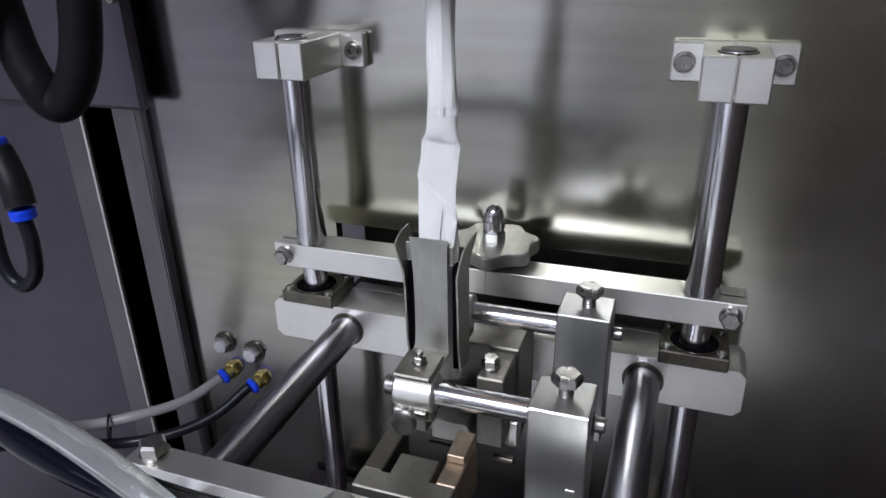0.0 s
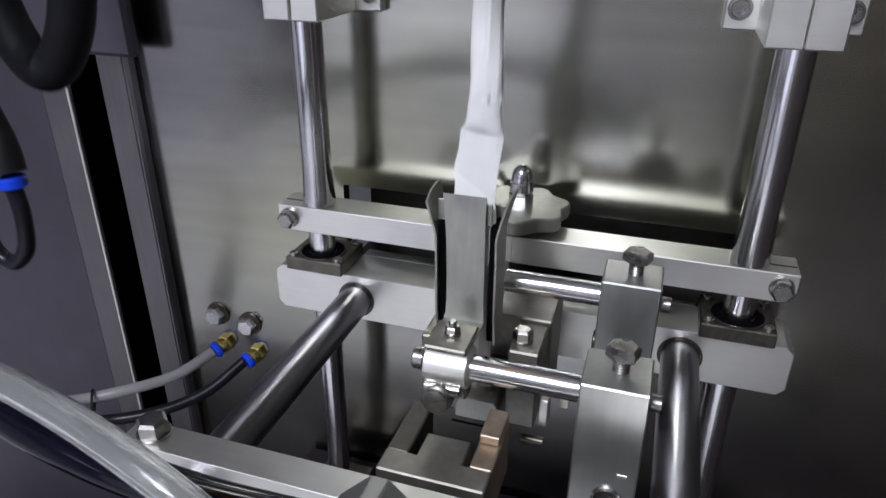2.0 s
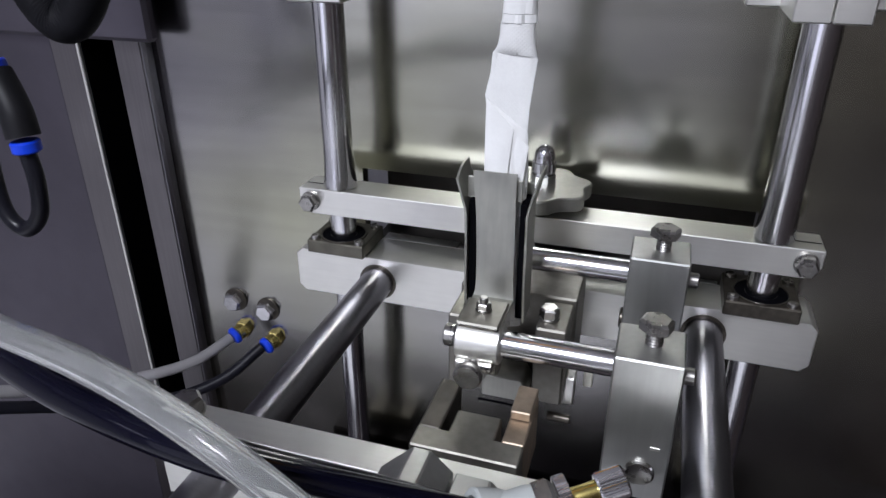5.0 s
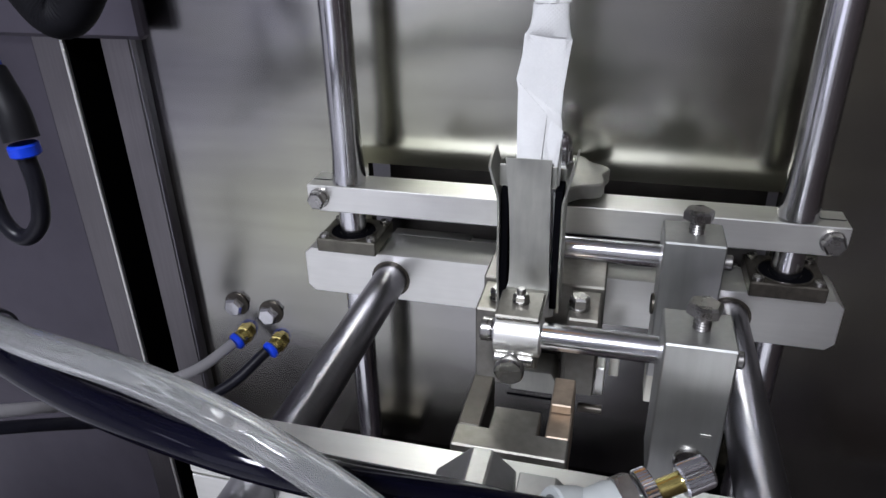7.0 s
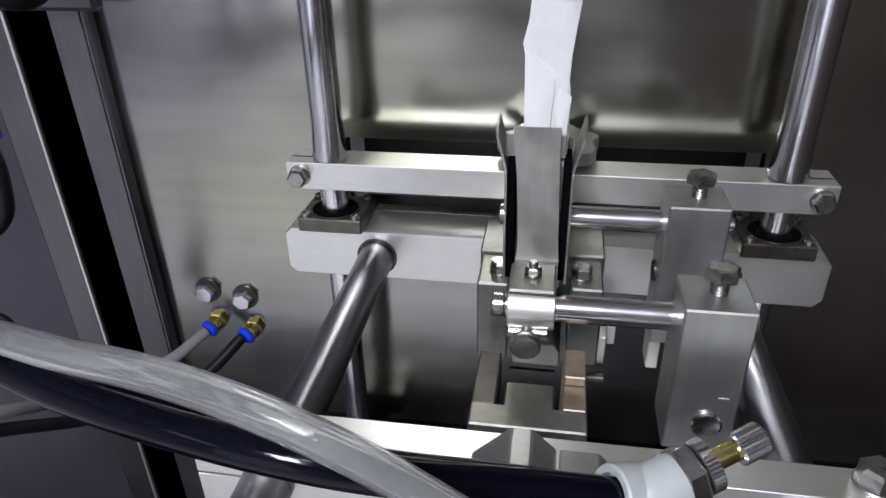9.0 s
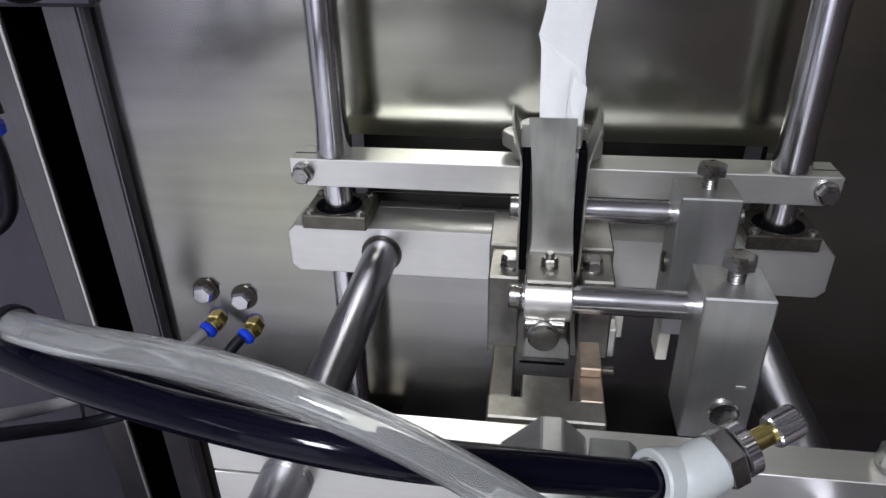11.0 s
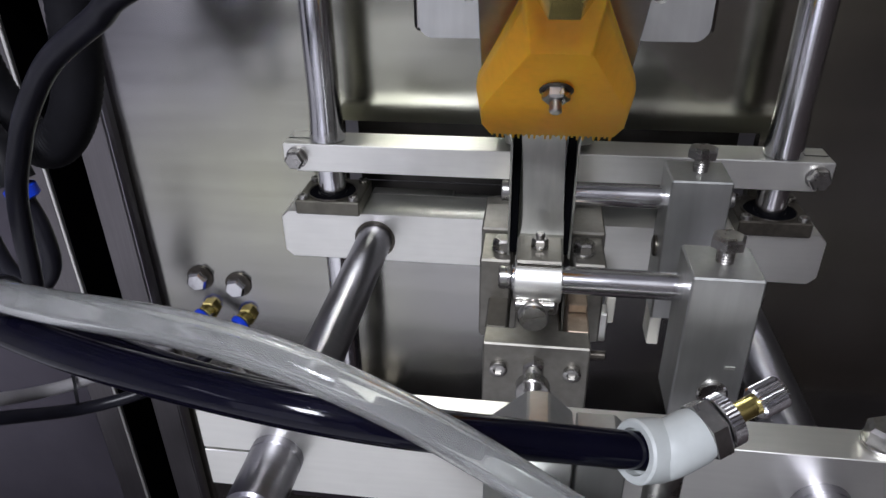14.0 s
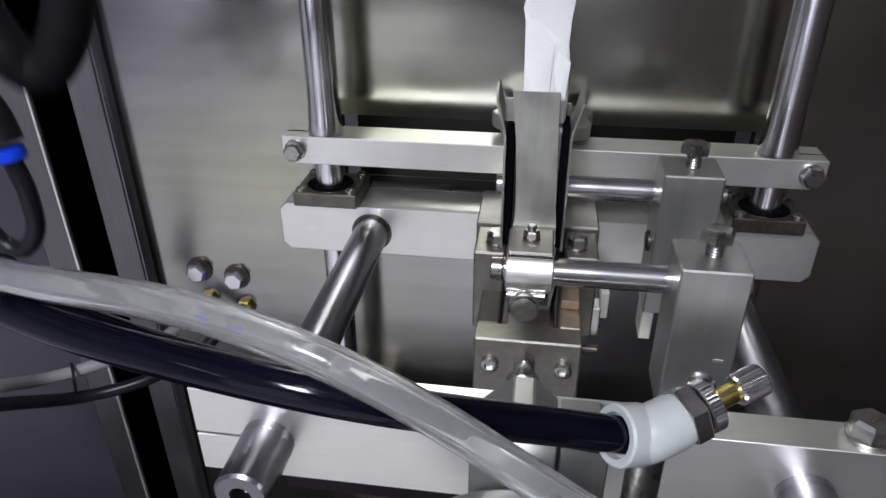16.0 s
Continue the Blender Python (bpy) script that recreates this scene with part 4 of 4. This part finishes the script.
def pouch_mesh(bm, rows_, creased):
    """A stretch of film: rows of height, half width, half depth, shift in x, slope of the row."""
    n = 30
    rings = []
    for z, w, d, sx, slope in rows_:
        ring = []
        k = min(1.0, d / 0.004) if creased else 0.0
        for i in range(n):
            a = 2 * math.pi * i / n
            ca, sa = math.cos(a), math.sin(a)
            fold = -0.0013 * max(0.0, 1 - abs(ca - 0.22) * 5) * k if sa < 0 else 0.0   # the lapped seam down the front
            crease = 0.0009 * (abs(math.sin(1.5 * a + z * 34 + 0.6)) * 2 - 1.2) * k + 0.0006 * (abs(math.sin(2.5 * a - z * 75)) - 0.6) * k
            ring.append(bm.verts.new((sx + (w + crease) * ca, (d + crease) * sa + fold, z - slope * (w * ca + 0.2 * w))))
        rings.append(ring)
    for u, v in zip(rings, rings[1:]):
        for i in range(n):
            bm.faces.new((u[i], u[(i + 1) % n], v[(i + 1) % n], v[i]))
    bm.faces.new(rings[0])
    bm.faces.new(rings[-1])
    return bm


TUBE = [(0.0302, 0.0078, 0.0046, 0.0014, 0.0), (0.0360, 0.0075, 0.0049, 0.0016, 0.0), (0.0430, 0.0073, 0.0050, 0.0017, 0.0), (0.055, 0.0070, 0.0052, 0.0019, 0.0), (0.070, 0.0070, 0.0053, 0.0020, 0.0), (0.083, 0.0071, 0.0053, 0.0019, 0.0),
        (0.095, 0.0072, 0.0051, 0.0018, 0.0), (0.112, 0.0076, 0.0045, 0.0012, 0.1), (0.126, 0.0086, 0.0030, 0.0004, 0.2), (0.138, 0.0098, 0.0016, -0.0012, 0.45), (0.1435, 0.0105, 0.0012, -0.0022, 0.7), (0.1452, 0.0107, 0.0006, -0.0025, 0.75)]
LOW_END = [(0.0262, 0.0080, 0.0044, 0.0012, 0.0), (0.0280, 0.0079, 0.0045, 0.0013, 0.0), (0.0300, 0.0078, 0.0046, 0.0014, 0.0)]
HIGH_SEAL = [(0.1453, 0.0108, 0.0006, -0.0026, 0.75), (0.1510, 0.0108, 0.0006, -0.0022, 0.3), (0.1620, 0.0105, 0.0006, -0.0004, 0.1), (0.1716, 0.0107, 0.0006, 0.0006, 0.1),
             (0.1724, 0.0100, 0.0020, 0.0008, 0.1), (0.1760, 0.0088, 0.0034, 0.0010, 0.0), (0.1810, 0.0082, 0.0042, 0.0012, 0.0), (0.1860, 0.0080, 0.0044, 0.0012, 0.0)]


def fold_panel(tl, tr, bl, br, y_top, y_bot):
    """A thin bulging panel of film between two upper and two lower corners (x, z), standing out by y_top to y_bot."""
    b = bmesh.new()
    nu, nv = 7, 8
    skin = []
    for back in (0.0, 0.0004):
        grid = []
        for k in range(nv + 1):
            s = k / nv
            row = []
            for i in range(nu + 1):
                u = i / nu
                x = (tl[0] * (1 - u) + tr[0] * u) * (1 - s) + (bl[0] * (1 - u) + br[0] * u) * s
                z = (tl[1] * (1 - u) + tr[1] * u) * (1 - s) + (bl[1] * (1 - u) + br[1] * u) * s
                bulge = 0.0017 * math.sin(math.pi * 0.72 * u) * (0.35 + 0.65 * s) + 0.0003 * abs(math.sin(5 * u + 3 * s))
                row.append(b.verts.new((x, -(y_top + (y_bot - y_top) * s ** 0.8) - bulge + back, z)))
            grid.append(row)
        for p, q in zip(grid, grid[1:]):
            for i in range(nu):
                b.faces.new((p[i], p[i + 1], q[i + 1], q[i]))
        skin.append(grid)
    f, r = skin
    rim = lambda g: g[0] + [row[-1] for row in g[1:]] + g[-1][-2::-1] + [row[0] for row in g[-2:0:-1]]
    fr, rr = rim(f), rim(r)
    for i in range(len(fr)):
        j = (i + 1) % len(fr)
        b.faces.new((fr[i], fr[j], rr[j], rr[i]))
    return b


def stick_pouch():
    t = thing("stick_pouch", (FILM_X, FILM_Y, SEAL_Z), "white film stick pouch with embossed cross seals", "pouch", "stick pouches")
    part("film_tube", pouch_mesh(bmesh.new(), TUBE, True), FILM, t, "", 22)
    part("cut_end", pouch_mesh(bmesh.new(), LOW_END, True), FILM, t, "cut lower end", 22)
    part("top_seal", pouch_mesh(bmesh.new(), HIGH_SEAL, False), EMBOSS, t, "embossed flat seal", 40)
    # the lapped seam: one side folded over the other where the flat seal opens into the tube
    part("seam_fold", fold_panel((-0.0122, 0.1512), (0.0018, 0.1365), (-0.0108, 0.1040), (-0.0004, 0.1020), 0.0010, 0.0074), FILM, t, "folded side of the lapped seam", 22)
    part("seam_flap", fold_panel((0.0026, 0.1345), (0.0096, 0.1290), (0.0010, 0.1040), (0.0074, 0.1040), 0.0009, 0.0046), FILM, t, "folded end of the lapped seam", 22)
    return t


COUNT = 11
pouches = [stick_pouch()]
for k in range(1, COUNT):
    pouches.append(copy_thing(pouches[0], pose(FILM_X, FILM_Y, SEAL_Z + k * FEED)))
bin_ = thing("pouch_bin", (0, -0.30, 0.30), "dark tray catching the cut pouches below", "tray")
part("tray_floor", box(-0.25, 0.25, -0.16, 0.155, 0.001, 0.006, 0.001), DARKPANEL, bin_)
for x0, x1, y0, y1 in ((-0.25, 0.25, -0.166, -0.1605), (-0.256, -0.2505, -0.166, 0.155), (0.2505, 0.256, -0.166, 0.155)):
    part("tray_side", box(x0, x1, y0, y1, 0.001, 0.06, 0.001), DARKPANEL, bin_)

# ---------------------------------------------------------------- what moves, and when
ARRIVE = [-1.18, 0.705, 2.595, 4.455, 6.29, 8.19, 10.04, 11.915, 13.775, 15.65, 17.52, 19.39, 21.26]   # the gripper comes to rest at the bottom
LEAVE = [-0.93, 0.945, 2.815, 4.675, 6.53, 8.41, 10.28, 12.13, 14.01, 15.86, 17.72, 19.58, 21.44]   # it lets go and shoots up
PULL = ((-0.72, 0.160), (-0.66, 0.150), (-0.60, 0.136), (-0.50, 0.113), (-0.40, 0.090), (-0.30, 0.066), (-0.20, 0.044), (-0.10, 0.020), (-0.03, 0.003), (0.0, 0.0))
SHOOT = ((0.0, 0.0), (0.05, 0.012), (0.10, 0.058), (0.16, 0.125), (0.22, 0.154), (0.30, 0.160))


def lift(t):
    """How far the gripper stands above its rest at the bottom."""
    keys = []
    for a, l in zip(ARRIVE, LEAVE):
        keys += [(a + u, h) for u, h in PULL] + [(l + u, h) for u, h in SHOOT]
    for (t0, h0), (t1, h1) in zip(keys, keys[1:]):
        if t0 <= t <= t1:
            return h0 + (h1 - h0) * (t - t0) / max(t1 - t0, 1e-6)
    return keys[-1][1]


def fed(t):
    """How much film has been drawn by the time t."""
    total = 0.0
    for a in ARRIVE:
        keys = [(a + u, FEED - h) for u, h in PULL]
        if t >= keys[-1][0]:
            total += FEED
        elif t > keys[0][0]:
            for (t0, h0), (t1, h1) in zip(keys, keys[1:]):
                if t0 <= t <= t1:
                    total += h0 + (h1 - h0) * (t - t0) / (t1 - t0)
    return total


def swing(t):
    """How far the hanging hoses swing out while the gripper comes down."""
    for a in ARRIVE:
        if a - 0.72 < t < a + 0.05:
            return math.sin(math.pi * (a + 0.05 - t) / 0.77)
    return 0.0


def times_between(lo, hi, step):
    n = int(round((hi - lo) / step))
    return [lo + (hi - lo) * i / n for i in range(n + 1)]


def jaw_y(t):
    keys = []
    for l in LEAVE:
        keys += [(l - 0.20, OPEN_Y), (l - 0.09, CLOSED_Y), (l + 0.13, CLOSED_Y), (l + 0.24, OPEN_Y)]
    if t <= keys[0][0]:
        return OPEN_Y
    for (t0, y0), (t1, y1) in zip(keys, keys[1:]):
        if t0 <= t <= t1:
            return y0 + (y1 - y0) * (t - t0) / (t1 - t0)
    return OPEN_Y


def motions():
    ticks = times_between(0.0, 16.0, 1 / 15)
    walk(grip, [(t, pose(GX, GY, GZ + lift(t))) for t in ticks])
    walk(slide, [(t, pose(0, SY, GZ + lift(t))) for t in ticks])
    walk(loop, [(t, pose(-0.272 + 0.07 * lift(t - 0.04), -0.085, 1.030 + 0.60 * lift(t - 0.04) - 0.018 * swing(t))) for t in ticks])
    walk(bundle, [(t, pose(-0.2635 - 0.05 * lift(t - 0.05) + 0.011 * swing(t), -0.122, 1.0255 + 0.27 * lift(t - 0.05) - 0.015 * swing(t), 0, 10 * lift(t - 0.05) / FEED, 0)) for t in ticks])
    walk(jaw, [(t, pose(-0.0015, jaw_y(t), 0.9525)) for t in ticks])
    for k, p in enumerate(pouches):
        # pouch k hangs between the seals k and k + 1; it is cut after the stroke that brings its top to the jaws
        start = SEAL_Z + (k - 1) * FEED
        begun = fed(0.0) - FEED
        cut = LEAVE[k + 1] + 0.13
        rows_ = []
        for t in ticks:
            z = start - (fed(t) - FEED)
            if t > cut:
                break
            rows_.append((t, pose(FILM_X, FILM_Y, z)))
        if cut < 16.0:
            low = rows_[-1][1].translation.z
            for u, dz in ((0.06, 0.025), (0.12, 0.09), (0.20, 0.25), (0.28, 0.45)):
                rows_.append((cut + u, pose(FILM_X, FILM_Y - 0.05 * u, low - dz)))
            rest = cut + 0.42
            rows_.append((rest, pose(-0.19 + 0.035 * k, -0.31 + 0.004 * (k % 3), 0.318, 84, 0, 8 * (k % 5) - 16)))
            if rest < 16.0:
                rows_.append((16.0, rows_[-1][1]))
        if rows_[-1][0] < 16.0:
            rows_.append((16.0, rows_[-1][1]))
        walk(p, rows_)


motions()
